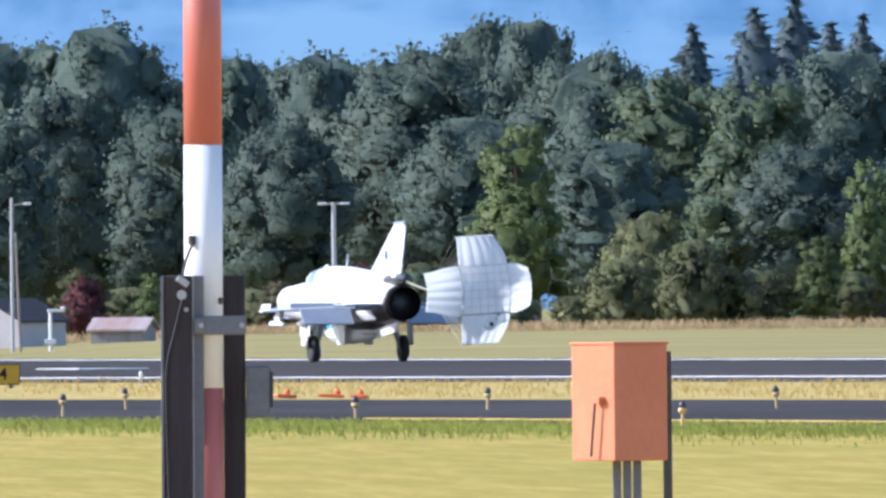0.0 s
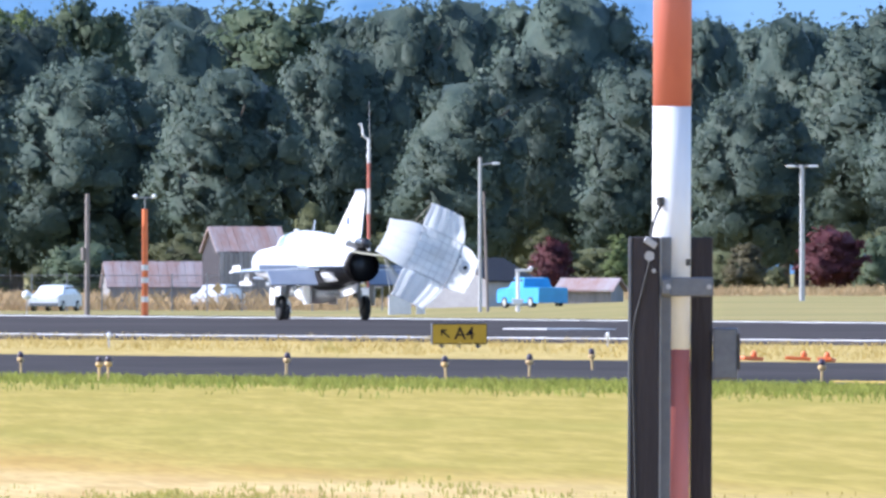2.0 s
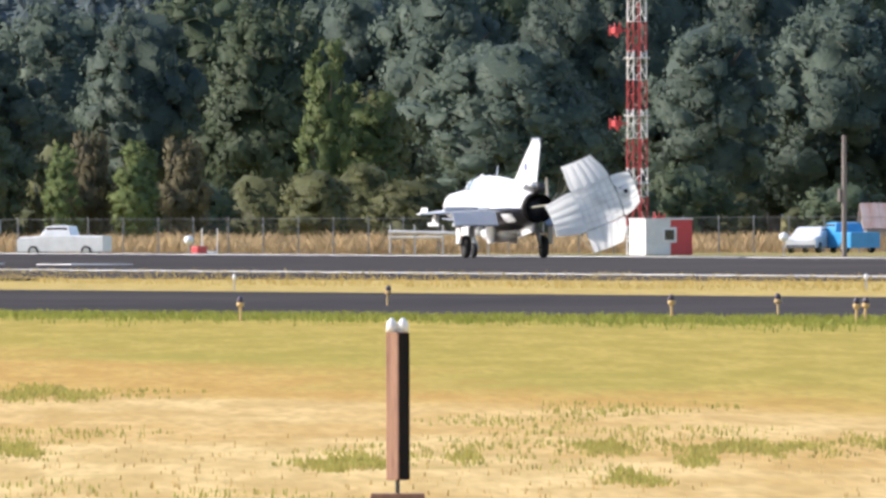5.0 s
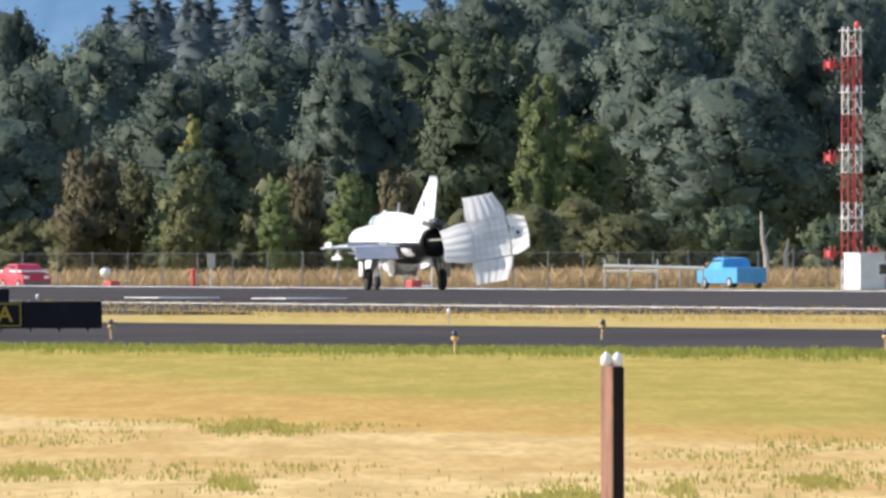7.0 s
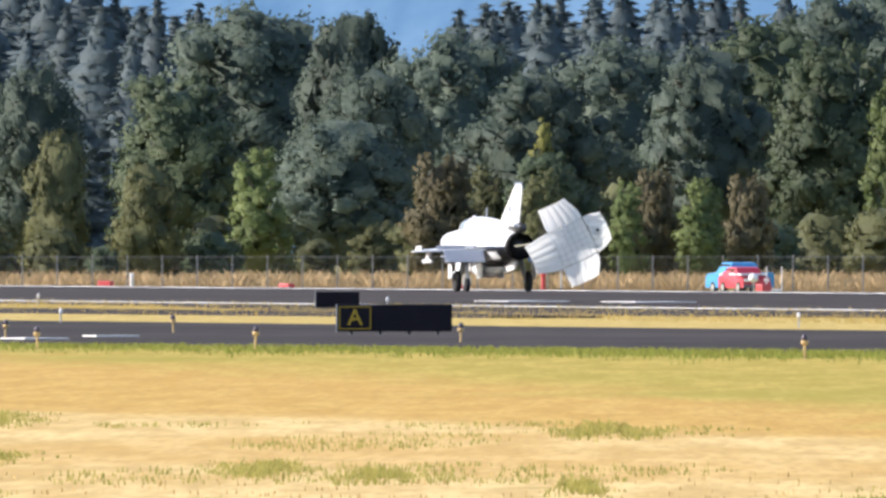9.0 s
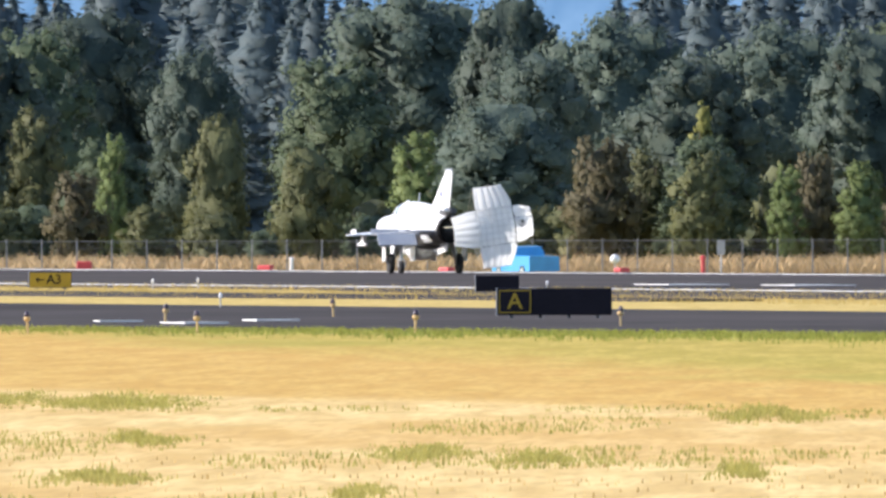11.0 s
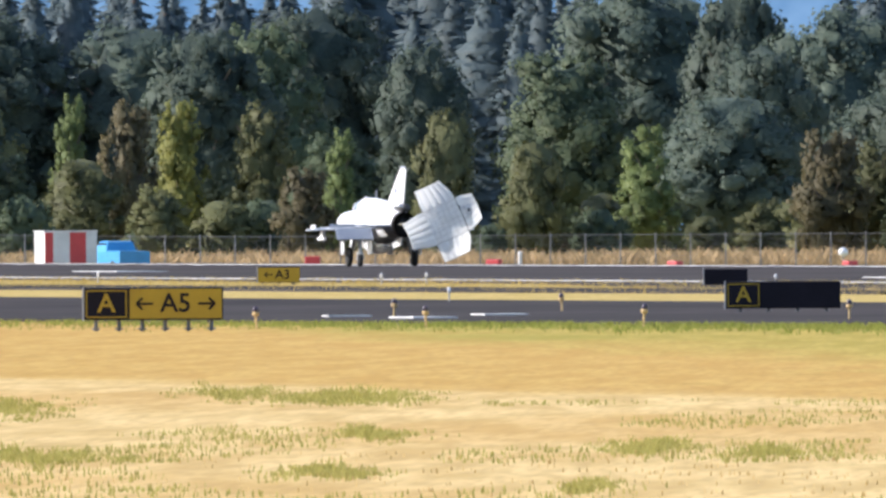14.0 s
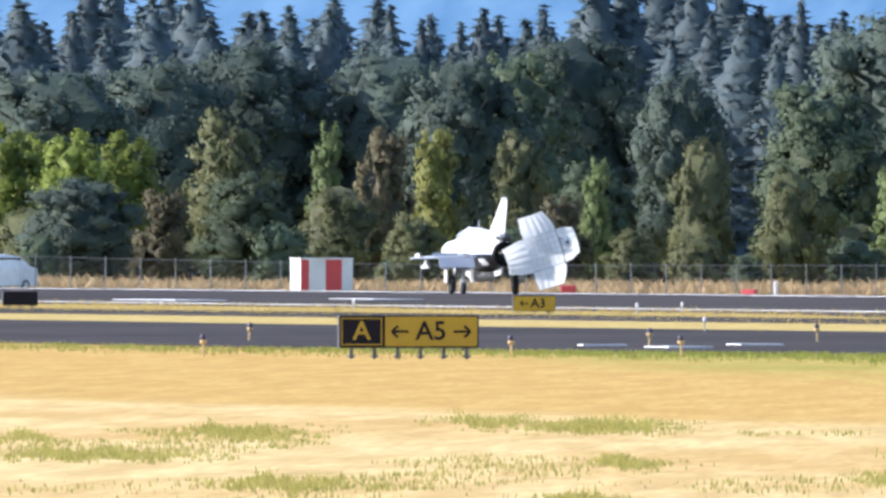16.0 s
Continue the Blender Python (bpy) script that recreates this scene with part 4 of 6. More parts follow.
def build_barn():
    d, px = 1600.0, 1600.0 / F
    p = spot(-1165, 0, d)
    g = ground_z(p.x, p.y)

    def up(b):
        return 2.0 + d * (horizon(-1165) - b) / F - g
    t = thing("barn", (p.x, p.y, g), "weathered grey board barn with a rusty tin roof", "barn", turn=14)
    w, dp = 122 * px, 4.6
    ze, zr = up(72), up(31)
    # dark wood colour puts the side wall's shade into the barn
    part("wall", walls_gabled(B(), -w / 2, w / 2, 0, dp, ze, zr - 0.1), M["dark_wood"], t, "board walls coloured dark for shade")
    n = 14
    for k in range(n):
        x = -w / 2 + w * (k + 0.5) / n
        part("board", box(B(), (x, -0.04 - 0.015 * (k % 3), ze / 2), (w / n - 0.03, 0.05, ze - 0.05 * (k % 4))), M["weathered_board"], t)
    for k in range(9):
        x0, x1 = -w / 2 - 0.2 + (w + 0.4) * k / 9, -w / 2 - 0.2 + (w + 0.4) * (k + 1) / 9
        part("roof_sheet", gable_roof(B(), x0 + 0.01, x1 - 0.01, 0, dp, ze, zr + 0.012 * (k % 2), 0.0), M["rust_roof"], t)
    part("door", box(B(), (w * 0.22, -0.1, 1.2), (1.0, 0.05, 2.3), 0.01), M["weathered_board"], t)
    # lower shed
    p = spot(-1328, 0, d + 6)
    t = thing("shed", (p.x, p.y, g), "long low grey shed with a mossy red roof", "shed", turn=8)
    w, dp = 182 * px, 4.0
    ze, zr = up(135), up(93)
    part("wall", walls_gabled(B(), -w / 2, w / 2, 0, dp, ze, zr - 0.1), M["weathered_board"], t)
    for k in range(12):
        x0, x1 = -w / 2 - 0.2 + (w + 0.4) * k / 12, -w / 2 - 0.2 + (w + 0.4) * (k + 1) / 12
        part("roof_sheet", gable_roof(B(), x0 + 0.01, x1 - 0.01, 0, dp, ze, zr + 0.01 * (k % 2), 0.0), M["rust_roof"], t)
    part("window", box(B(), (w * 0.22, -0.02, ze - 0.75), (0.8, 0.06, 0.45), 0.01), M["car_glass"], t)
    # house with a pale gable
    p = spot(-808, 0, d)
    t = thing("house", (p.x, p.y, g), "small pale grey gabled house with a dark roof", "house", turn=66)
    ze, zr = up(123), up(86)
    part("wall", walls_gabled(B(), 0, 6.5, -2.1, 2.1, ze, zr - 0.1), M["roof_grey"], t, "pale grey gable walls")
    part("roof", gable_roof(B(), 0, 6.5, -2.1, 2.1, ze, zr), M["dark_wood"], t, "dark roof")
    p = spot(-578, 0, d + 10)
    t = thing("shed", (p.x, p.y, g), "low shed with a rusty roof beside the red tree", "shed", turn=-14)
    ze, zr = up(140), up(122)
    part("wall", walls_gabled(B(), -1.6, 1.6, 0, 3, ze, zr - 0.05), M["weathered_board"], t)
    part("roof", gable_roof(B(), -1.6, 1.6, 0, 3, ze, zr), M["rust_roof"], t)


build_barn()


def far_pole(name, a, top, d, r, material, label, category="pole"):
    t, h = far_thing(name, a, top, d, label, category)
    part("shaft", tube(B(), (0, 0, -0.2), (0, 0, h), r * 1.25, r, 10), M[material], t)
    return t, h


t, h = far_pole("utility_pole", -1458, -30, 1450, 0.12, "wood_pole", "weathered brown wooden utility pole", "utility pole")
part("transformer", tube(B(), (-0.22, 0, h * 0.45), (-0.22, 0, h * 0.45 + 0.7), 0.12, 0.12, 12), M["wood_pole"], t)
t, h = far_pole("utility_pole", -763, -96, 1450, 0.085, "galvanised", "tall grey utility pole with a lamp arm", "utility pole")
part("lamp_arm", tube(B(), (0, 0, h - 0.4), (0.8, 0, h - 0.3), 0.04, 0.04, 8), M["galvanised"], t)
part("lamp_head", box(B(), (0.85, 0, h - 0.32), (0.4, 0.25, 0.14), 0.03), M["lamp_white"], t)
part("stay_pole", tube(B(), (0.42, 0.2, 0), (0.2, 0.2, h * 0.78), 0.08, 0.06, 8), M["wood_pole"], t)
t, h = far_pole("street_lamp", -193, -84, 1480, 0.12, "galvanised", "double-headed grey street lamp", "street lamp")
part("crossarm", tube(B(), (-0.75, 0, h - 0.12), (0.75, 0, h - 0.05), 0.06, 0.06, 8), M["galvanised"], t)
for sx in (-1, 1):
    part("lamp_head", box(B(), (0.62 * sx, 0, h - 0.06), (0.5, 0.3, 0.12), 0.03), M["lamp_white"], t)
t, h = far_pole("marker_mast", -1356, -3, 1450, 0.15, "light_orange", "orange painted marker mast", "mast")
for z in (0.12, 0.3, 0.42):
    part("band", tube(B(), (0, 0, h * z), (0, 0, h * z + 0.3), 0.19, 0.19, 10), M["tower_white"], t)
part("top_pin", tube(B(), (0, 0, h), (0, 0, h + 0.62), 0.03, 0.03, 6), M["galvanised"], t)
part("crossarm", tube(B(), (-0.5, 0, h + 0.6), (0.5, 0, h + 0.6), 0.035, 0.035, 6), M["galvanised"], t)
for sx in (-0.5, 0.5):
    part("lamp", ring_solid(B(), [(-0.1, 0.05), (0, 0.13), (0.12, 0.09)], "z", 10, (sx, 0, h + 0.66)), M["lamp_white"], t, "white lamp on the crossarm", True)


def build_weather_mast():
    t, h = far_thing("weather_mast", -960, -130, 1450, "slim red and white banded weather mast", "mast")
    n = 7
    for k in range(n):
        part("mast_band", tube(B(), (0, 0, h * k / n), (0, 0, h * (k + 1) / n), 0.095, 0.085, 10), M["tower_white" if k % 2 == 0 else "pole_red"], t, "white band" if k % 2 == 0 else "red band")
    hk = B()
    tube(hk, (0, 0, h - 0.1), (-0.3, 0, h + 0.1), 0.06, 0.06, 8)
    tube(hk, (-0.3, 0, h + 0.1), (-0.38, 0, h + 0.7), 0.07, 0.05, 8)
    tube(hk, (-0.38, 0, h + 0.7), (-0.55, 0, h + 0.75), 0.07, 0.05, 8)
    part("sensor_arm", hk, M["tower_white"], t, "white crooked sensor arm")
    part("lightning_rod", tube(B(), (0.05, 0, h), (0.02, 0, h + 2.0), 0.03, 0.015, 6), M["galvanised"], t)
    for x, w, z in ((-0.5, 0.5, 1.9), (0.45, 0.4, 1.7), (-0.1, 0.9, 1.2)):
        part("instrument_box", box(B(), (x, -0.2, z), (w, 0.4, 0.5), 0.04), M["tower_white"], t, "white instrument box")
    part("side_arm", tube(B(), (-1.7, 0, 2.55), (0.2, 0, 2.5), 0.09, 0.09, 8), M["tower_white"], t)
    for a, w, hh, nm in ((-905, 1.2, 0.7, "white equipment cabinet behind the runway"), (-868, 0.45, 1.6, "narrow white cabinet behind the runway")):
        p = spot(a, 150, 1440)
        g = ground_z(p.x, p.y)
        c = thing("cabinet", (p.x, p.y, g), nm, "cabinet")
        part("body", box(B(), (0, 0, (hh + 0.3) / 2), (w, 0.8, hh + 0.3), 0.04), M["hut_grey"], c)
        part("lid", box(B(), (0, 0, hh + 0.32), (w + 0.06, 0.86, 0.06), 0.01), M["hut_grey"], c)


build_weather_mast()
# short wind sensor by the house
t, h = far_pole("wind_sensor", -696, 104, 1440, 0.09, "tower_white", "short white wind sensor post", "sensor")
part("sensor_head", box(B(), (0.3, 0, h), (0.9, 0.2, 0.16), 0.03), M["tower_white"], t)
part("cup", ring_solid(B(), [(-0.1, 0.05), (0, 0.16), (0.1, 0.05)], "z", 10, (0.7, 0, h + 0.12)), M["tower_white"], t)
part("foot", box(B(), (0, 0, 0.5), (0.6, 0.5, 0.3), 0.03), M["hut_grey"], t)
# round yellow sign at the barn
t, h = far_pole("road_sign", -1227, 145, 1580, 0.05, "galvanised", "yellow diamond warning sign on a post by the barn", "sign")
part("plate", box(B(), (0, -0.06, h + 0.25), (0.5, 0.03, 0.5), 0.02, Matrix.Rotation(math.pi / 4, 3, "Y")), M["light_yellow"], t, "yellow diamond plate")
# grey sign by the fence
t, h = far_pole("fence_sign", -2958, 128, 1400, 0.05, "galvanised", "grey notice board on a post by the fence", "sign")
part("plate", box(B(), (0, -0.06, h - 0.1), (0.42, 0.03, 0.75), 0.02), M["galvanised"], t)


t, h = far_pole("hydrant_post", -2990, 150, 1480, 0.11, "hut_red", "short red post standing by the fence", "post")
part("cap", ring_solid(B(), [(0, 0.15), (0.18, 0.15), (0.26, 0.05)], "z", 12, (0, 0, h - 0.1)), M["hut_red"], t)
t, h = far_pole("marker_post", -3718, 152, 1480, 0.1, "tower_white", "short white post standing by the fence", "post")
part("cap", ring_solid(B(), [(0, 0.13), (0.1, 0.13), (0.16, 0.04)], "z", 12, (0, 0, h - 0.05)), M["tower_white"], t)


def build_snag(a, top, lean):
    """A bleached dead trunk before the wood."""
    t, h = far_thing("dead_tree", a, top, 1690, "bleached bare dead tree trunk before the wood", "tree")
    bm = B()
    p = Vector((0, 0, -0.2))
    for k in range(5):
        q = Vector((lean * (k + 1) / 5 + 0.06 * math.sin(k * 2.1), 0, h * (k + 1) / 5))
        tube(bm, p, q, 0.24 - 0.035 * k, 0.205 - 0.035 * k, 8, False)
        p = q
    part("trunk", bm, M["bleached_wood"], t, "pale bleached trunk")
    part("branch", tube(B(), (lean * 0.6, 0, h * 0.6), (lean * 0.6 + 0.5, 0, h * 0.78), 0.07, 0.03, 6), M["bleached_wood"], t)


M["bleached_wood"] = mat("bleached_wood", (0.46, 0.42, 0.38), 0.85, color2=(0.30, 0.27, 0.24), scale=1, stretch=(4, 4, 0.3))
build_snag(-1972, 44, -0.5)
build_snag(-1945, 92, 0.25)


def build_gantry():
    """White pipe framework and small plant beyond the runway."""
    t, h = far_thing("pipe_frame", -2175, 140, 1440, "long white pipe framework on legs", "framework")
    part("pipe", tube(B(), (-2.7, 0, h), (2.7, 0, h - 0.15), 0.09, 0.09, 8), M["tower_white"], t)
    part("pipe", tube(B(), (-2.7, 0.4, h - 0.3), (0.2, 0.4, h - 0.3), 0.07, 0.07, 8), M["tower_white"], t)
    for x in (-2.6, -1.3, 0.2, 1.4, 2.6):
        part("leg", tube(B(), (x, 0.2, 0), (x, 0.2, h + (0.35 if x < 0.5 else 0)), 0.05, 0.05, 8), M["galvanised"], t)
    t, h = far_thing("equipment_cabinet", -2588, 178, 1430, "small white cabinet with two thin posts", "cabinet")
    part("body", box(B(), (0, 0, h / 2 + 0.1), (1.1, 0.8, h), 0.05), M["car_white"], t)
    for x in (-0.2, 0.6):
        part("post", tube(B(), (x, 0.3, 0), (x, 0.3, h + 1.3), 0.035, 0.03, 8), M["tower_white"], t)
    # white balls on posts
    for a, b in ((-2618, 155), (-1565, 150), (-3146, 152)):
        t, h = far_thing("marker_ball", a, b, 1435, "white ball marker on a thin post", "marker", "white ball markers")
        part("post", tube(B(), (0, 0, 0), (0, 0, h), 0.03, 0.03, 8), M["galvanised"], t)
        part("ball", ring_solid(B(), [(-0.25, 0.05), (-0.15, 0.22), (0.0, 0.27), (0.15, 0.22), (0.25, 0.05)], "z", 14, (0, 0, h)), M["lamp_white"], t, "", True)


build_gantry()


def car_shell(bm, ln, w, h, prof):
    """A car body along x from a side outline of (x, z) in fractions, with rounded flanks."""
    rows = []
    for y, k in ((-0.5, 0.93), (-0.46, 1.0), (0.46, 1.0), (0.5, 0.93)):
        rows.append([bm.verts.new((x * ln, y * w * (0.86 if z > 0.62 else 1.0), 0.3 + (z * k) * (h - 0.3))) for x, z in prof])
    n = len(prof)
    for a, b in zip(rows, rows[1:]):
        for i in range(n):
            bm.faces.new((a[i], a[(i + 1) % n], b[(i + 1) % n], b[i]))
    bm.faces.new(rows[0])
    bm.faces.new(rows[-1][::-1])
    return bm


def build_car(name, paint, label, ln=4.6, w=1.8, h=1.5, pickup=False, category="car"):
    """Front along -x, origin on the ground."""
    c = thing(name, (0, 0, 0), label, category)
    if pickup:
        prof = [(-0.5, 0.0), (-0.5, 0.45), (-0.47, 0.55), (-0.24, 0.6), (-0.15, 0.97), (-0.02, 1.0), (0.1, 0.97), (0.13, 0.62), (0.5, 0.6), (0.5, 0.0)]
        glass = [(-0.225, 0.62), (-0.145, 0.92), (0.075, 0.92), (0.105, 0.64)]
    else:
        prof = [(-0.5, 0.0), (-0.5, 0.35), (-0.46, 0.5), (-0.26, 0.58), (-0.12, 0.95), (0.02, 1.0), (0.25, 0.95), (0.4, 0.62), (0.5, 0.55), (0.5, 0.0)]
        glass = [(-0.23, 0.6), (-0.11, 0.9), (0.24, 0.9), (0.36, 0.62)]
    part("body", car_shell(B(), ln, w, h, prof), M[paint], c, "", False)
    for sy in (-1, 1):
        bm = B()
        vs = [bm.verts.new((x * ln, sy * (w / 2 * 0.885 + 0.01), 0.3 + z * (h - 0.3))) for x, z in glass]
        bm.faces.new(vs)
        r = bmesh.ops.extrude_face_region(bm, geom=list(bm.faces))
        for v in r["geom"]:
            if isinstance(v, bmesh.types.BMVert):
                v.co.y -= sy * 0.1
        part("side_window", bm, M["car_glass"], c)
        for x in (-0.31, 0.31):
            wh = part("wheel", ring_solid(B(), [(-0.1, 0.2), (-0.1, 0.31), (0.1, 0.31), (0.1, 0.2)], "y", 18, (x * ln, sy * (w / 2 - 0.06), 0.32)), M["rubber"], c)
            part("rim", ring_solid(B(), [(-0.115, 0.05), (-0.105, 0.19), (0.105, 0.19), (0.115, 0.05)], "y", 14, (x * ln, sy * (w / 2 - 0.06), 0.32)), M["bare_metal"], wh)
        part("headlight", box(B(), (-0.495 * ln, sy * w * 0.36, 0.3 + 0.36 * (h - 0.3)), (0.08, 0.32, 0.16), 0.02), M["lamp_white"], c)
    part("bumper", box(B(), (-0.5 * ln, 0, 0.38), (0.12, w * 0.95, 0.2), 0.03), M["grey_steel"], c)
    return c


def park(car, a, d, turn):
    p = spot(a, 150, d)
    car.matrix_basis = pose(p.x, p.y, ground_z(p.x, p.y), 0, 0, turn)


park(build_car("parked_car", "car_white", "white car parked before the barn"), -1227, 1590, 72)
park(build_car("parked_car", "car_white", "white car parked by the fence"), -1515, 1545, 75)
park(build_car("parked_van", "car_white", "white van parked by the far runway end", 5.0, 1.9, 2.1, category="van"), -5100, 1560, 50)
pickup = build_car("pickup_truck", "car_blue", "bright blue pickup truck driving beyond the runway", 4.9, 1.9, 1.75, True, "truck")
white_truck = build_car("pickup_truck", "car_white", "white pickup truck driving beyond the runway", 4.9, 1.9, 1.75, True, "truck")
fire_car = build_car("red_car", "car_red", "red and white service car driving beyond the runway", 3.6, 1.7, 1.5)
part("stripe", box(B(), (0.2, 0, 1.06), (3.2, 1.6, 0.12), 0.03), M["car_white"], fire_car, "white roof stripe")


def build_fence():
    """Chain-link fence: posts, rails and thin wires."""
    f = new("fence")
    tagged(f, "grey chain-link airfield fence with thin posts", "fence")
    d = 1560.0
    pts = [Vector((d * math.sin(a / F), d * math.cos(a / F), 0)) for a in range(-5400, -850, 62)]
    post = mesh_of("post", tube(B(), (0, 0, -0.2), (0, 0, 2.15), 0.04, 0.04, 8), M["fence_wire"])
    for p in pts:
        o = new("post", post)
        o.parent, o.location = f, (p.x, p.y, ground_z(p.x, p.y))
    wires = B()
    for p, q in zip(pts, pts[1:]):
        g0, g1 = ground_z(p.x, p.y), ground_z(q.x, q.y)
        for k in range(15):
            z = 0.15 + k * 0.135
            tube(wires, (p.x, p.y, g0 + z), (q.x, q.y, g1 + z), 0.006 if k < 14 else 0.02, None, 4, False)
    part("wire", wires, M["fence_wire"], f)["kind"] = "stuff"


build_fence()


# ---- grass ----
def blades(name, tufts, material, label, seed, kind="stuff"):
    """Grass tufts: (x, y, z, height, spread, blades)."""
    rng = np.random.default_rng(seed)
    verts, faces = [], []
    for x, y, z, h, sp, n in tufts:
        for _ in range(n):
            ang, lean = rng.uniform(0, math.tau), rng.uniform(0.15, 0.9)
            bx, by = x + rng.normal() * sp, y + rng.normal() * sp
            hh = h * rng.uniform(0.5, 1.15)
            dx, dy = math.cos(ang), math.sin(ang)
            w = 0.009 + 0.02 * hh
            px, py = -dy * w, dx * w
            i = len(verts)
            verts += [(bx - px, by - py, z - 0.03), (bx + px, by + py, z - 0.03), (bx + px * 0.6 + dx * lean * hh * 0.4, by + py * 0.6 + dy * lean * hh * 0.4, z + hh * 0.6), (bx + dx * lean * hh, by + dy * lean * hh, z + hh)]
            faces += [(i, i + 1, i + 2), (i, i + 2, i + 3)]
    me = bpy.data.meshes.new(name)
    me.from_pydata(verts, [], faces)
    me.materials.append(material)
    return tagged(new(name, me), label, "grass", kind=kind)


def field_point(rng, d0, d1):
    d = math.sqrt(rng.uniform(d0 * d0, d1 * d1))
    a = rng.uniform(-5200, 850)
    return d * math.sin(a / F), d * math.cos(a / F), d, a


def across(x, y):
    return x * ACROSS.x + y * ACROSS.y


M["grass_straw"] = mat("grass_straw", (0.52, 0.36, 0.14), 0.9, color2=(0.62, 0.46, 0.21), scale=0.15, per_island=0.06, spec=0.2, through_light=0.3)
M["grass_olive"] = mat("grass_olive", (0.36, 0.29, 0.082), 0.9, color2=(0.46, 0.36, 0.12), scale=0.15, per_island=0.06, spec=0.2, through_light=0.3)
M["grass_green"] = mat("grass_green", (0.20, 0.24, 0.045), 0.85, color2=(0.31, 0.31, 0.07), scale=0.3, per_island=0.3, spec=0.2, through_light=0.35)
M["grass_tuft"] = mat("grass_tuft", (0.31, 0.30, 0.075), 0.9, color2=(0.42, 0.37, 0.12), scale=0.3, per_island=0.12, spec=0.1, through_light=0.45)
M["grass_verge"] = mat("grass_verge", (0.44, 0.325, 0.10), 0.9, color2=(0.53, 0.395, 0.135), scale=0.15, per_island=0.06, spec=0.2, through_light=0.3)
M["grass_tall"] = mat("grass_tall", (0.38, 0.26, 0.13), 0.9, color2=(0.48, 0.35, 0.19), scale=0.1, per_island=0.3, spec=0.2, through_light=0.3)


# green clumps: bearing from, bearing to, depression
TUFTS_WEST = [(-5091, -4721, 457), (-4831, -4551, 417), (-5100, -5000, 427), (-4711, -4561, 420), (-4711, -4451, 506), (-4321, -4151, 395), (-4151, -3881, 405), (-4061, -3911, 469), (-4161, -3971, 536), (-3970, -3870, 622), (-4340, -4240, 625), (-4204, -3900, 402)]
TUFTS_EAST = [(-3561, -3411, 492), (-3351, -3211, 502), (-2995, -2755, 425), (-3540, -3440, 491), (-2960, -2880, 528), (-2430, -2270, 548), (-2400, -2250, 547), (-1937, -1827, 521), (-1772, -1500, 521), (-1880, -1780, 575), (-1470, -1140, 510), (-2150, -2110, 534), (-1048, -998, 240), (-1750, -1690, 540), (-3640, -3560, 560)]


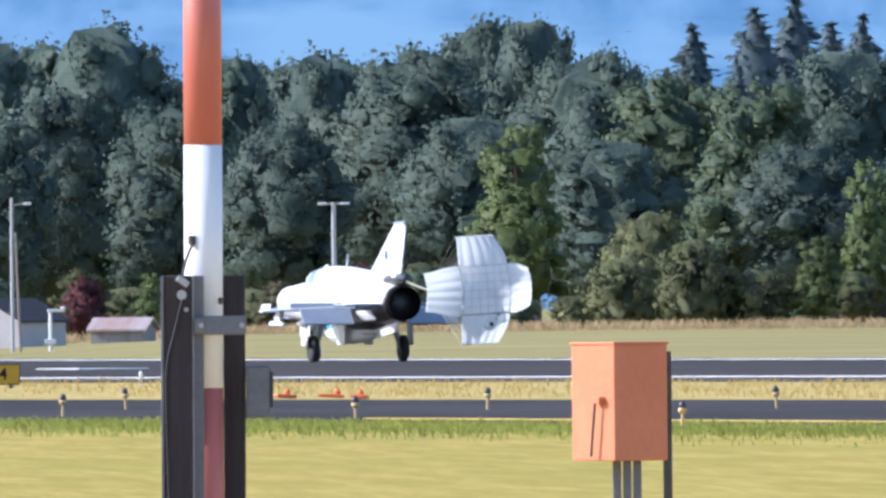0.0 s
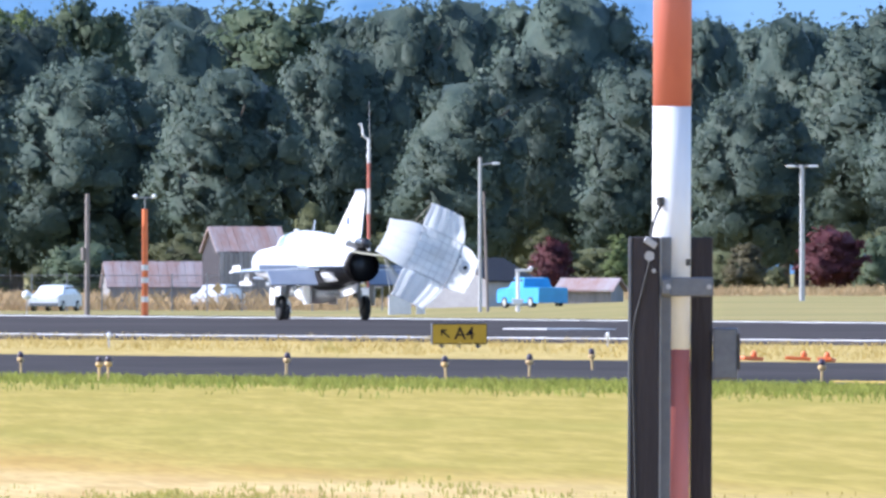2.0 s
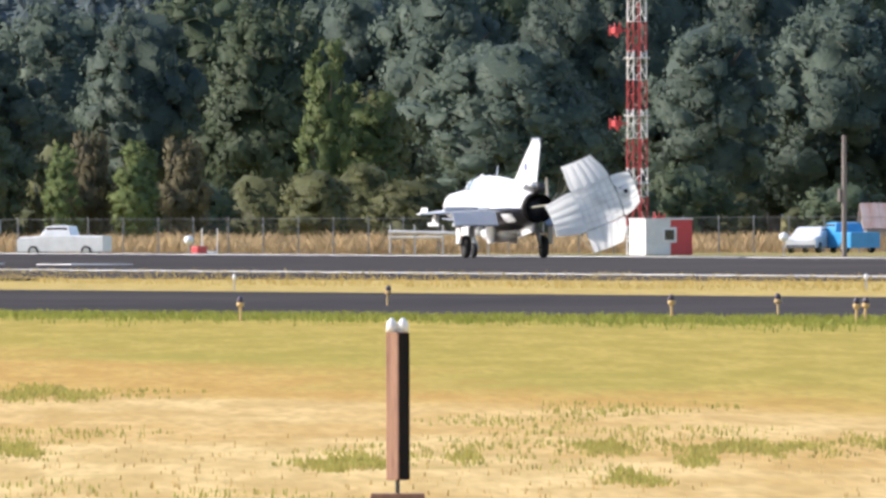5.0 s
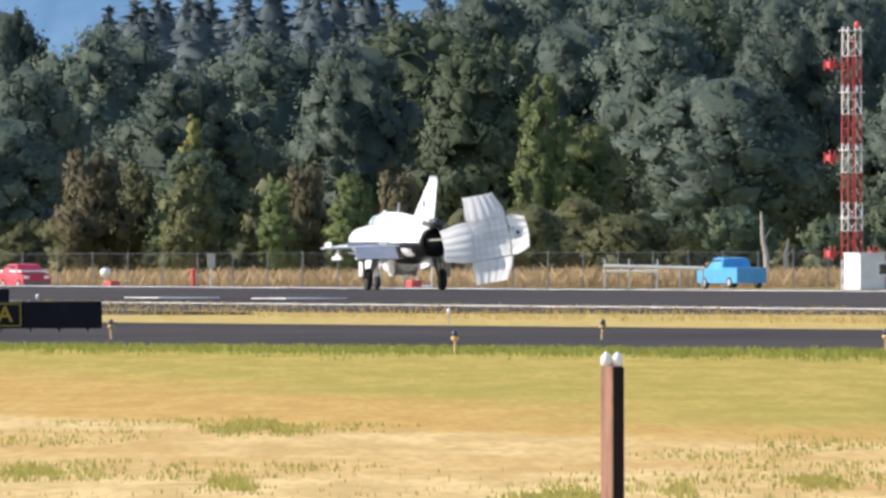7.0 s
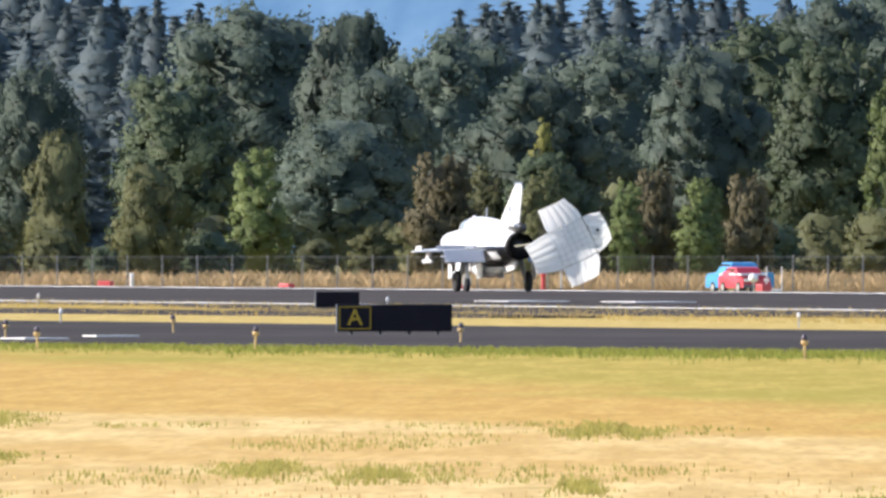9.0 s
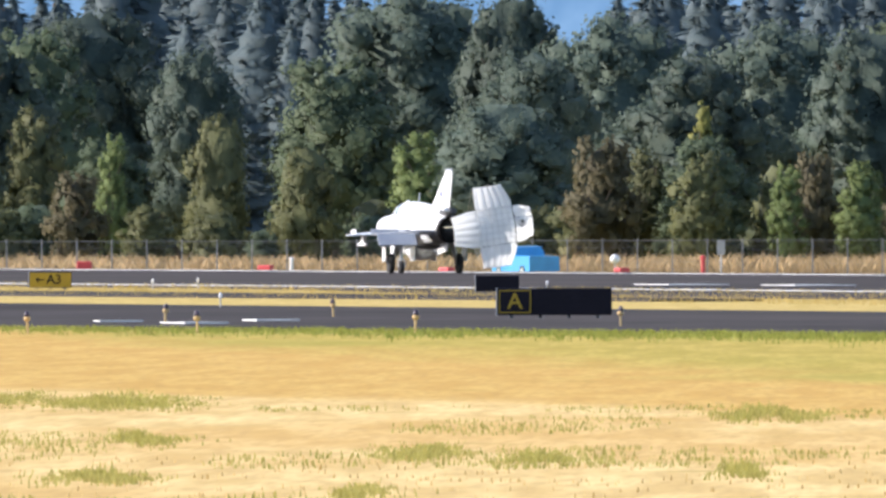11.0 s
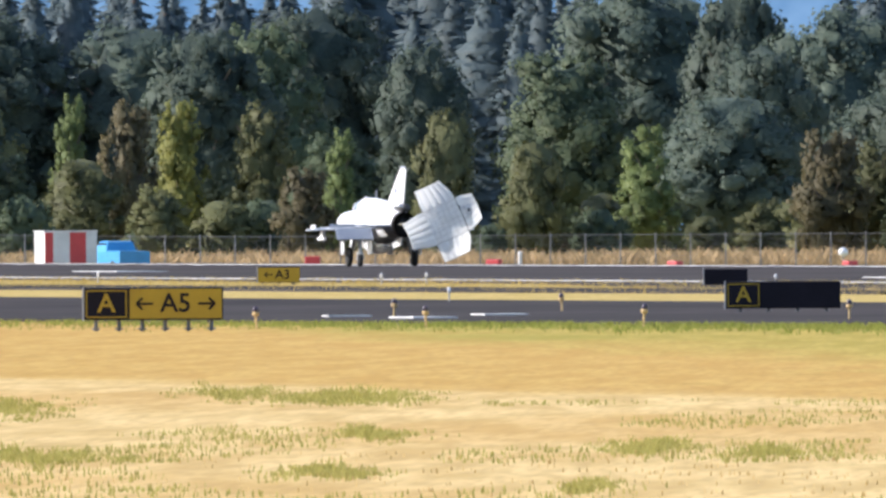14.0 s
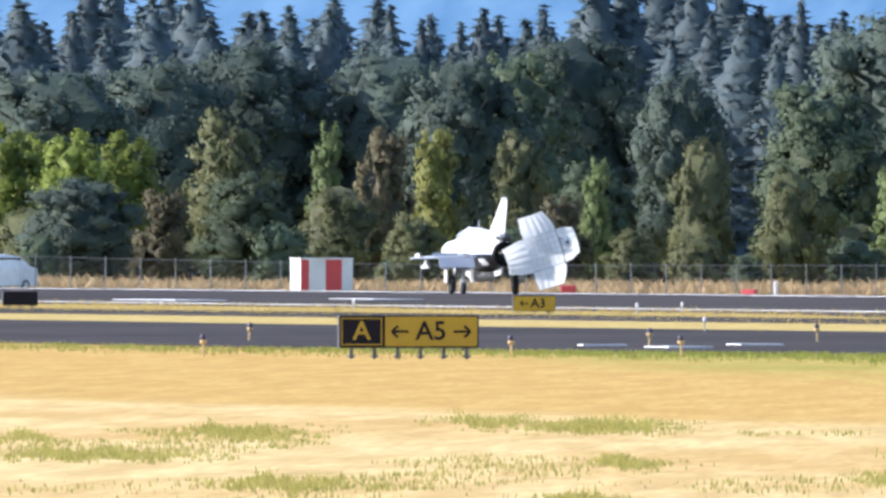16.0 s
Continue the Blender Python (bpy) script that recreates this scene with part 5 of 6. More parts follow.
def build_grass():
    rng = random.Random(17)
    straw, olive, green, tufts = [], [], [], []
    for _ in range(7000):
        x, y, d, a = field_point(rng, 178, 470)
        p = across(x, y)
        if p > 113:
            continue
        v = noise.noise((x * 0.05, y * 0.012, 3.0))
        h = rng.uniform(0.006, 0.016)
        if d > 235:
            continue
        (olive if p - 0.128 * (x * ALONG.x + y * ALONG.y - 248) + v * 6 > 64 else straw).append((x, y, 0, h, 0.16, 3))
    # green clumps left standing in the mown grass
    for a0, a1, b in TUFTS_WEST + TUFTS_EAST:
        for _ in range(int((a1 - a0) * 1.1)):
            u = rng.gauss(0, 0.55)
            a = (a0 + a1) / 2 + u * (a1 - a0) / 2
            g = ground_at(a, b + rng.gauss(0, 5.0) + 4 * math.sin(a * 0.05 + b))
            k = 0.35 + 0.65 * abs(noise.noise((a * 0.03, b, 1.0))) * 1.8
            tufts.append((g.x, g.y, 0, rng.uniform(0.2, 1.0) ** 2 * 0.10 * k * max(0.25, 1.1 - u * u), 0.05, 4))
    # thin green growth in drifts over the straw
    for _ in range(9000):
        x, y, d, a = field_point(rng, 165, 300)
        if across(x, y) < 64 and noise.noise((x * 0.35, y * 0.045, 9.0)) > 0.12:
            tufts.append((x, y, 0, rng.uniform(0.008, 0.03), 0.10, 4))
    # lush verge along the taxiway
    for _ in range(15000):
        s = rng.uniform(330, 640)
        near = 116 if s < 420 else 116 - min(1, (s - 420) / 120) * 17.5
        q = near - abs(rng.gauss(0, 4.5)) - 0.4
        w = rw(s, q)
        if w.y > 0 and -5300 < math.atan2(w.x, w.y) * F < 900:
            fade = smooth01((s - 430) / 130)
            if rng.random() > fade * 0.75:
                green.append((w.x, w.y, 0, rng.uniform(0.04, 0.12) * (1 - 0.45 * fade), 0.15, 5))
    blades("straw_grass", straw, M["grass_straw"], "dry straw-coloured mown grass", 1)
    blades("olive_grass", olive, M["grass_olive"], "yellow-green mown grass nearer the taxiway", 2)
    blades("tuft_grass", tufts, M["grass_tuft"], "thin yellow-green clumps in the mown straw", 6)
    blades("green_grass", green, M["grass_green"], "fresh green grass verge along the taxiway", 3)
    # strip between taxiway and runway, and the tall dry grass by the fence
    mid, tall = [], []
    for _ in range(9000):
        s = rng.uniform(420, 1050)
        w = rw(s, rng.uniform(146, 173))
        if -5300 < math.atan2(w.x, w.y) * F < 900:
            mid.append((w.x, w.y, 0, rng.uniform(0.05, 0.14), 0.2, 4))
    for _ in range(9000):
        a = rng.uniform(-5400, -1500) if rng.random() < 0.8 else rng.uniform(-1500, 1000)
        d = rng.uniform(1570, 1625) if a < -1000 else rng.uniform(1650, 1720)
        x, y = d * math.sin(a / F), d * math.cos(a / F)
        v = 0.5 + 0.5 * noise.noise((x * 0.12, y * 0.1, 5.0))
        tall.append((x, y, ground_z(x, y), (rng.uniform(0.5, 0.9) + 0.6 * v) * (1.0 if a < -1000 else 0.6), 0.3, 5))
    blades("verge_grass", mid, M["grass_verge"], "yellow grass strip between taxiway and runway", 4)
    blades("tall_grass", tall, M["grass_tall"], "tall dry tan grass along the fence", 5)


build_grass()


def build_markings():
    # touchdown bars on the near half of the runway
    for a0, a1, b in ((-750, -495, 210), (-2914, -2692, 200), (-3142, -2914, 199), (-4570, -4280, 184), (-5010, -4570, 187)):
        p0, p1 = ground_at(a0, b), ground_at(a1, b)
        s0, s1 = sorted((p0.dot(ALONG), p1.dot(ALONG)))
        pm = (p0.dot(ACROSS) + p1.dot(ACROSS)) / 2
        strip("touchdown_mark", [(s0, pm - 1.0, pm + 1.0), (s1, pm - 1.0, pm + 1.0)], 0.055, M["line_white"], "worn white touchdown marking on the runway", "road marking")
    # white bars on the taxiway by the junction, painted for mirage streaks
    for a0, a1, b in ((-3830, -3680, 263), (-4060, -3990, 265), (-4020, -3760, 268)):
        p0, p1 = ground_at(a0, b), ground_at(a1, b)
        s0, s1 = sorted((p0.dot(ALONG), p1.dot(ALONG)))
        pm = (p0.dot(ACROSS) + p1.dot(ACROSS)) / 2
        strip("taxiway_mark", [(s0, pm - 0.45, pm + 0.45), (s1, pm - 0.45, pm + 0.45)], 0.05, M["line_white"], "white bar for a mirage streak on the taxiway junction", "road marking")
    # the exit that leaves the runway between two grass islands
    strip("exit_road", [(690, 149, 152), (740, 146, 155), (850, 143, 153), (1000, 141, 151)], 0.025, M["asphalt_new"], "narrow grey exit road between grass islands", "taxiway")


build_markings()


# ---- the jet ----
def wheel(parent, at, r, w):
    wbm = ring_solid(B(), [(-w / 2, r * 0.55), (-w / 2, r * 0.86), (-w * 0.3, r * 0.98), (0, r), (w * 0.3, r * 0.98), (w / 2, r * 0.86), (w / 2, r * 0.55)], "x")
    wh = new("wheel")
    wh.parent = parent
    wh.location = at
    part("tyre", wbm, M["rubber"], wh, "black rubber tyre", True)
    part("rim", ring_solid(B(), [(-w * 0.46, r * 0.3), (-w * 0.42, r * 0.56), (w * 0.42, r * 0.56), (w * 0.46, r * 0.3)], "x"), M["bare_metal"], wh)
    return wh


def build_jet():
    """Nose along +y, origin on the ground between the main wheels."""
    j = thing("fighter_jet", (0, 0, 0), "white delta-winged fighter jet rolling on its landing gear", "aircraft")
    zc = 1.72
    body = [(-4.15, 0, zc + 0.02, 0.50, 0.50), (-3.4, 0, zc + 0.03, 0.60, 0.60), (-2.2, 0, zc + 0.04, 0.67, 0.68), (0, 0, zc + 0.05, 0.70, 0.72), (2.2, 0, zc + 0.07, 0.68, 0.72), (4.2, 0, zc + 0.08, 0.62, 0.66), (6.0, 0, zc + 0.08, 0.55, 0.56), (7.4, 0, zc + 0.08, 0.48, 0.48), (7.5, 0, zc + 0.08, 0.43, 0.43), (6.9, 0, zc + 0.08, 0.40, 0.40)]
    part("fuselage", loft(B(), body, 32), M["jet_white"], j, "glossy white fuselage", True)
    part("nose_cone", ring_solid(B(), [(6.8, 0.36), (7.4, 0.26), (8.0, 0.12), (8.35, 0.02)], "y", 20, (0, 0, zc + 0.08)), M["jet_grey"], j, "grey intake cone", True)
    part("pitot_boom", tube(B(), (0, 7.3, zc - 0.4), (0, 9.6, zc - 0.36), 0.04, 0.02, 8), M["jet_grey"], j)
    # spine from the cockpit to the fin
    spine = [(-2.6, 0, zc + 0.62, 0.16, 0.18), (-1.5, 0, zc + 0.70, 0.25, 0.30), (0.5, 0, zc + 0.74, 0.33, 0.38), (2.4, 0, zc + 0.72, 0.36, 0.44), (3.2, 0, zc + 0.68, 0.36, 0.44), (3.35, 0, zc + 0.5, 0.3, 0.3)]
    part("spine", loft(B(), spine, 20), M["jet_white"], j, "", True)
    can = [(3.1, 0, zc + 0.66, 0.33, 0.40), (3.5, 0, zc + 0.66, 0.36, 0.46), (4.2, 0, zc + 0.62, 0.36, 0.44), (5.0, 0, zc + 0.5, 0.28, 0.30), (5.6, 0, zc + 0.42, 0.12, 0.1)]
    part("canopy", loft(B(), can, 20), M["canopy_glass"], j, "tinted cockpit canopy", True)
    for y, zz, r in ((3.45, zc + 0.66, 0.37), (4.55, zc + 0.58, 0.345)):
        part("canopy_frame", loft(B(), [(y - 0.05, 0, zz, r, r * 1.27), (y + 0.05, 0, zz, r, r * 1.27)], 20), M["jet_white"], j)
    part("periscope", box(B(), (0, 3.3, zc + 1.14), (0.12, 0.25, 0.12), 0.03), M["jet_white"], j)
    # fin
    fin = [(-0.4, zc + 0.55), (-1.6, zc + 0.95), (-3.65, zc + 2.36), (-4.55, zc + 2.38), (-4.62, zc + 2.2), (-4.05, zc + 0.55)]
    part("tail_fin", blade(B(), fin, [0.1, 0.16, 0.05, 0.04, 0.03, 0.05], "x"), M["jet_white"], j, "tall swept white fin")
    part("fin_tip", box(B(), (0, -4.1, zc + 2.40), (0.07, 1.0, 0.1), 0.03), M["jet_grey"], j, "dark dielectric fin tip")
    part("rudder_line", box(B(), (0, -3.95, zc + 1.5), (0.085, 0.02, 1.5), 0, Matrix.Rotation(0.16, 3, "X")), M["jet_grey"], j)
    for sx in (-1, 1):
        em = B()
        ring_solid(em, [(0.055 * sx, 0.15), (0.066 * sx, 0.14)], "x", 20, (0, -3.0, zc + 1.45))
        part("fin_emblem", em, M["emblem_blue"], j, "small blue round fin emblem")
    part("aerial", blade(B(), [(1.3, zc + 1.0), (1.1, zc + 1.0), (0.95, zc + 1.5), (1.02, zc + 1.5)], 0.03, "x"), M["jet_grey"], j)
    # drogue fairing at the fin's foot
    part("chute_housing", ring_solid(B(), [(-4.75, 0.10), (-4.7, 0.17), (-4.0, 0.19), (-3.0, 0.14), (-2.6, 0.04)], "y", 18, (0, 0, zc + 0.72)), M["dark_metal"], j, "dark chute housing below the fin", True)
    part("chute_door", box(B(), (-0.22, -4.5, zc + 0.80), (0.3, 0.4, 0.10), 0.03, Matrix.Rotation(0.25, 3, "Y")), M["jet_white"], j)
    # nozzle
    noz = [(-4.05, 0.505), (-4.5, 0.50), (-4.52, 0.485), (-4.5, 0.47), (-2.6, 0.44)]
    part("nozzle", ring_solid(B(), noz, "y", 32, (0, 0, zc + 0.02)), M["nozzle_black"], j, "black engine nozzle", True)
    part("tail_ring", loft(B(), [(-4.16, 0, zc + 0.02, 0.515, 0.515), (-4.0, 0, zc + 0.022, 0.53, 0.53)], 32), M["dark_metal"], j, "heat-stained dark metal ring", True)
    st = B()
    rows = []
    for y, r in ((-4.0, 0.535), (-3.4, 0.612), (-2.8, 0.65), (-2.2, 0.688), (-1.7, 0.70)):
        rows.append([st.verts.new((r * math.cos(q), y, zc + 0.03 + r * math.sin(q))) for q in [math.radians(188 + 8 * k) for k in range(21)]])
    for p, q in zip(rows, rows[1:]):
        for i in range(20):
            st.faces.new((p[i], p[i + 1], q[i + 1], q[i]))
    part("stained_skin", st, M["dark_metal"], j, "heat-stained dark metal skin", True)
    for sx in (-1, 1):
        pn = B()
        rows = []
        for y, r in ((-3.2, 0.645), (-2.5, 0.69), (-1.9, 0.72)):
            rows.append([pn.verts.new((sx * r * math.cos(q), y, zc + 0.03 + r * math.sin(q))) for q in [math.radians(-48 + 6 * k) for k in range(6)]])
        for p, q in zip(rows, rows[1:]):
            for i in range(5):
                pn.faces.new((p[i], p[i + 1], q[i + 1], q[i]))
        part("white_panel", pn, M["jet_white"], j, "", True)
        # the flap's blue-grey colour carries the shadow it hangs in
        fl = box(B(), (0, 0, 0), (1.55, 0.62, 0.05), 0.015, Matrix.Rotation(radians(48), 3, "X"))
        for v in fl.verts:
            v.co += Vector((1.62 * sx, -2.15, zc - 0.36))
        part("flap", fl, M["jet_grey"], j, "lowered landing flap coloured blue-grey for shadow")
    # wings: low-mid delta
    for sx in (-1, 1):
        w = B()
        pts = [(0.55 * sx, 3.35), (3.42 * sx, -1.35), (3.58 * sx, -1.75), (3.52 * sx, -1.92), (0.55 * sx, -1.98)]
        blade(w, pts if sx > 0 else pts, [0.24, 0.07, 0.05, 0.04, 0.10], "z", zc - 0.08)
        for v in w.verts:
            v.co.z -= 0.035 * (abs(v.co.x) - 0.55)
        part("wing", w, M["jet_white"], j, "white delta wing")
        part("flap_line", box(B(), (1.7 * sx, -1.4, zc - 0.02), (1.6, 0.03, 0.16)), M["jet_grey"], j)
        part("wing_fence", blade(B(), [(-0.2, zc - 0.14), (-1.2, zc - 0.14), (-1.2, zc + 0.04), (-0.3, zc + 0.02)], 0.03, "x", 3.05 * sx), M["jet_white"], j)
        for px, ln in ((1.75, 1.5), (2.65, 1.3)):
            py = B()
            blade(py, [(0.4 - px * 0.4, zc - 0.16), (-1.1, zc - 0.16), (-1.0, zc - 0.5), (0.7 - px * 0.4, zc - 0.46)], 0.11, "x", px * sx)
            pl = part("pylon", py, M["jet_white"], j)
            part("rail", ring_solid(B(), [(-ln * 0.62, 0.05), (-ln * 0.55, 0.075), (ln * 0.5, 0.075), (ln * 0.62, 0.02)], "y", 12, (px * sx, -0.5, zc - 0.56)), M["jet_white"], pl, "", True)
        # tailplane, its shadow put into the grey
        tp = [(0.55 * sx, -2.35), (1.86 * sx, -4.05), (1.92 * sx, -4.75), (1.7 * sx, -4.72), (0.52 * sx, -3.95)]
        part("tailplane", blade(B(), tp, [0.12, 0.05, 0.03, 0.03, 0.08], "z", zc - 0.02), M["jet_grey"], j, "swept tailplane coloured grey for shadow")
        part("tailplane_weight", tube(B(), (1.92 * sx, -3.75, zc - 0.02), (1.92 * sx, -4.85, zc - 0.02), 0.05, 0.03, 10), M["jet_grey"], j)
        # main gear
        leg = B()
        tube(leg, (1.32 * sx, 0.0, 0.42), (1.02 * sx, 0.05, zc - 0.2), 0.085, 0.11, 12)
        tube(leg, (1.18 * sx, 0.0, 1.0), (0.7 * sx, 0.05, zc - 0.4), 0.05, 0.05, 10)
        tube(leg, (1.2 * sx, 0.0, 0.40), (1.46 * sx, 0.0, 0.40), 0.07, 0.07, 10)
        part("main_gear_leg", leg, M["bare_metal"], j)
        wheel(j, (1.395 * sx, 0, 0.40), 0.40, 0.22)
        d = B()
        box(d, (1.64 * sx, 0.06, 0.98), (0.04, 0.62, 0.98), 0.015, None)
        part("gear_door", d, M["jet_white"], j, "white undercarriage door")
        d = B()
        box(d, (0.42 * sx, 0.35, 0.82), (0.04, 0.95, 0.62), 0.015, None)
        part("gear_door", d, M["jet_white"], j)
    # belly fin and air brake
    part("ventral_fin", blade(B(), [(-0.9, zc - 0.6), (-3.9, zc - 0.45), (-3.7, zc - 0.82), (-1.9, zc - 1.02)], 0.06, "x"), M["jet_white"], j)
    part("belly_panel", loft(B(), [(-3.2, 0, zc - 0.45, 0.2, 0.12), (-2.0, 0, zc - 0.55, 0.4, 0.2), (-0.5, 0, zc - 0.6, 0.42, 0.2), (1.0, 0, zc - 0.52, 0.3, 0.15)], 16), M["dark_metal"], j, "heat-stained dark metal belly panel", True)
    tank = [(-2.3, 0.03), (-1.9, 0.14), (-1.0, 0.26), (0.4, 0.31), (1.9, 0.28), (2.8, 0.16), (3.2, 0.03)]
    part("drop_tank", ring_solid(B(), tank, "y", 20, (0, 0.2, 0.84)), M["jet_white"], j, "white centreline drop tank", True)
    part("tank_pylon", box(B(), (0, 0.4, 1.1), (0.14, 1.6, 0.3), 0.03), M["dark_metal"], j)
    for sx in (-1, 1):
        part("tank_fin", blade(B(), [(0.08 * sx, -1.3), (0.5 * sx, -2.0), (0.5 * sx, -2.35), (0.06 * sx, -2.1)], 0.02, "z", 0.84), M["dark_metal"], j)
    # nose gear
    leg = B()
    tube(leg, (0, 4.7, 0.3), (0, 4.85, zc - 0.45), 0.06, 0.09, 12)
    tube(leg, (0, 4.75, 0.8), (0, 5.5, zc - 0.5), 0.04, 0.04, 8)
    for sx in (-1, 1):
        tube(leg, (0.14 * sx, 4.7, 0.25), (0.11 * sx, 4.74, 0.62), 0.03, 0.03, 8)
    part("nose_gear_leg", leg, M["bare_metal"], j)
    wheel(j, (0, 4.7, 0.26), 0.26, 0.18)
    for sx in (-1, 1):
        part("gear_door", box(B(), (0.26 * sx, 5.0, 0.98), (0.03, 1.1, 0.42), 0.01), M["jet_white"], j)
    # the tail stretches back from the main wheels
    for o in j.children_recursive:
        if o.type == "MESH" and not o.name.startswith(("tyre", "rim")):
            for v in o.data.vertices:
                if v.co.y < -1.0:
                    v.co.y = -1.0 + (v.co.y + 1.0) * 1.2
                elif v.co.y > 3.0:
                    v.co.y = 3.0 + (v.co.y - 3.0) * 0.97
    return j


def build_chute():
    """A cross-shaped brake chute; its pull is along +y, origin at the canopy's middle."""
    c = thing("brake_parachute", (0, 0, 0), "white ribbed cross-shaped brake parachute trailing behind the jet", "parachute")
    half, arm = 0.65, 1.02

    def cloth(u, v):
        """Canopy surface: flat coordinates to space, the arms bending forward."""
        r = math.hypot(u, v)
        m = max(abs(u), abs(v))
        e = max(0.0, m - 0.6)
        k = 1.06 - 0.12 * smooth01((m - 0.6) / 1.4)
        y = 0.16 * r * r + 0.40 * e ** 1.6
        rib = 0.055 * abs(math.sin((v if abs(u) > abs(v) else u) / (2 * half) * 5 * math.pi)) if m > half else 0.012 * abs(math.sin(u / half * 2.5 * math.pi)) * abs(math.cos(v * 1.0))
        w = min(abs(u), abs(v)) / half
        puff = 0.24 * (1 - min(1.0, w) ** 2)
        side = 1.07 - 0.16 * smooth01((m - half - 0.2) / 0.9)
        ku, kv = (k, k * side) if abs(u) > abs(v) else (k * side, k)
        if m < half:
            ku = kv = k * 1.07
        return Vector((u * ku, y - rib - puff, v * kv))

    def sheet(u0, u1, v0, v1, nu, nv):
        bm = B()
        g = [[bm.verts.new(cloth(u0 + (u1 - u0) * i / nu, v0 + (v1 - v0) * k / nv)) for k in range(nv + 1)] for i in range(nu + 1)]
        for i in range(nu):
            for k in range(nv):
                bm.faces.new((g[i][k], g[i + 1][k], g[i + 1][k + 1], g[i][k + 1]))
        ext = bmesh.ops.extrude_face_region(bm, geom=list(bm.faces))
        for v in ext["geom"]:
            if isinstance(v, bmesh.types.BMVert):
                v.co.y += 0.012
        return bm

    h, L = half, half + arm
    part("centre_panel", sheet(-h, h, -h, h, 40, 20), M["chute_cloth"], c, "", True)
    for u0, u1, v0, v1, nu, nv in ((h, L, -h, h, 14, 40), (-L, -h, -h, h, 14, 40), (-h, h, h, L, 40, 14), (-h, h, -L, -h, 40, 14)):
        part("arm_panel", sheet(u0, u1, v0, v1, nu, nv), M["chute_cloth"], c, "", True)
    # tapes sewn across the cloth
    for k in range(-3, 4):
        w = k / 3 * h * 0.97
        for flip in (False, True):
            tp = B()
            for i in range(12):
                ends = [cloth(w, q) if flip else cloth(q, w) for q in (-h + 2 * h * i / 12, -h + 2 * h * (i + 1) / 12)]
                tube(tp, *(e + Vector((0, -0.008, 0)) for e in ends), 0.011, 0.011, 4, False)
            part("tape", tp, M["tape_grey"], c)
    # dark patch put in for the marks in the canopy's centre
    dk = B()
    box(dk, (0.12, -0.07, -0.05), (0.2, 0.03, 0.34), 0.012, Matrix.Rotation(0.3, 3, "Y"))
    part("pilot_chute_bridle", dk, M["chute_dark"], c, "dark patch for the marks in the canopy's centre")
    # dome and dark disc added where the canopy has a dark hole
    pc = B()
    ring_solid(pc, [(-0.12, 0.05), (-0.09, 0.16), (0.0, 0.22), (0.05, 0.18)], "y", 14, (0.06, -0.06, -1.0))
    part("pilot_chute", pc, M["chute_cloth"], c, "small white dome added round a dark hole", True)
    br = B()
    ring_solid(br, [(-0.02, 0.06), (0.02, 0.06)], "y", 12, (0.07, -0.185, -1.02))
    part("pilot_chute_vent", br, M["chute_dark"], c)
    # dark plates laid on the cloth in place of gaps between the arms
    for x, z, w, hh in ((0.26, -0.72, 0.2, 0.07), (0.24, -0.86, 0.07, 0.14)):
        y = cloth(x, z).y - 0.02
        part("slot", box(B(), (x, y, z), (w, 0.02, hh), 0.008, Matrix.Rotation(x, 3, "Y")), M["chute_dark"], c, "dark plate in place of a gap in the canopy")
    # lines from the arm ends to the riser
    knot = Vector((0, 6.2, 0))
    for k in range(-3, 4):
        w = k / 3 * h
        for p in (cloth(L, w), cloth(-L, w), cloth(w, L), cloth(w, -L)):
            part("suspension_line", tube(B(), p, knot, 0.012, 0.012, 4, False), M["cord"], c)
    part("riser", tube(B(), knot, (0, 9.0, 0.32), 0.035, 0.035, 6), M["cord"], c)
    return c


jet = build_jet()
chute = build_chute()


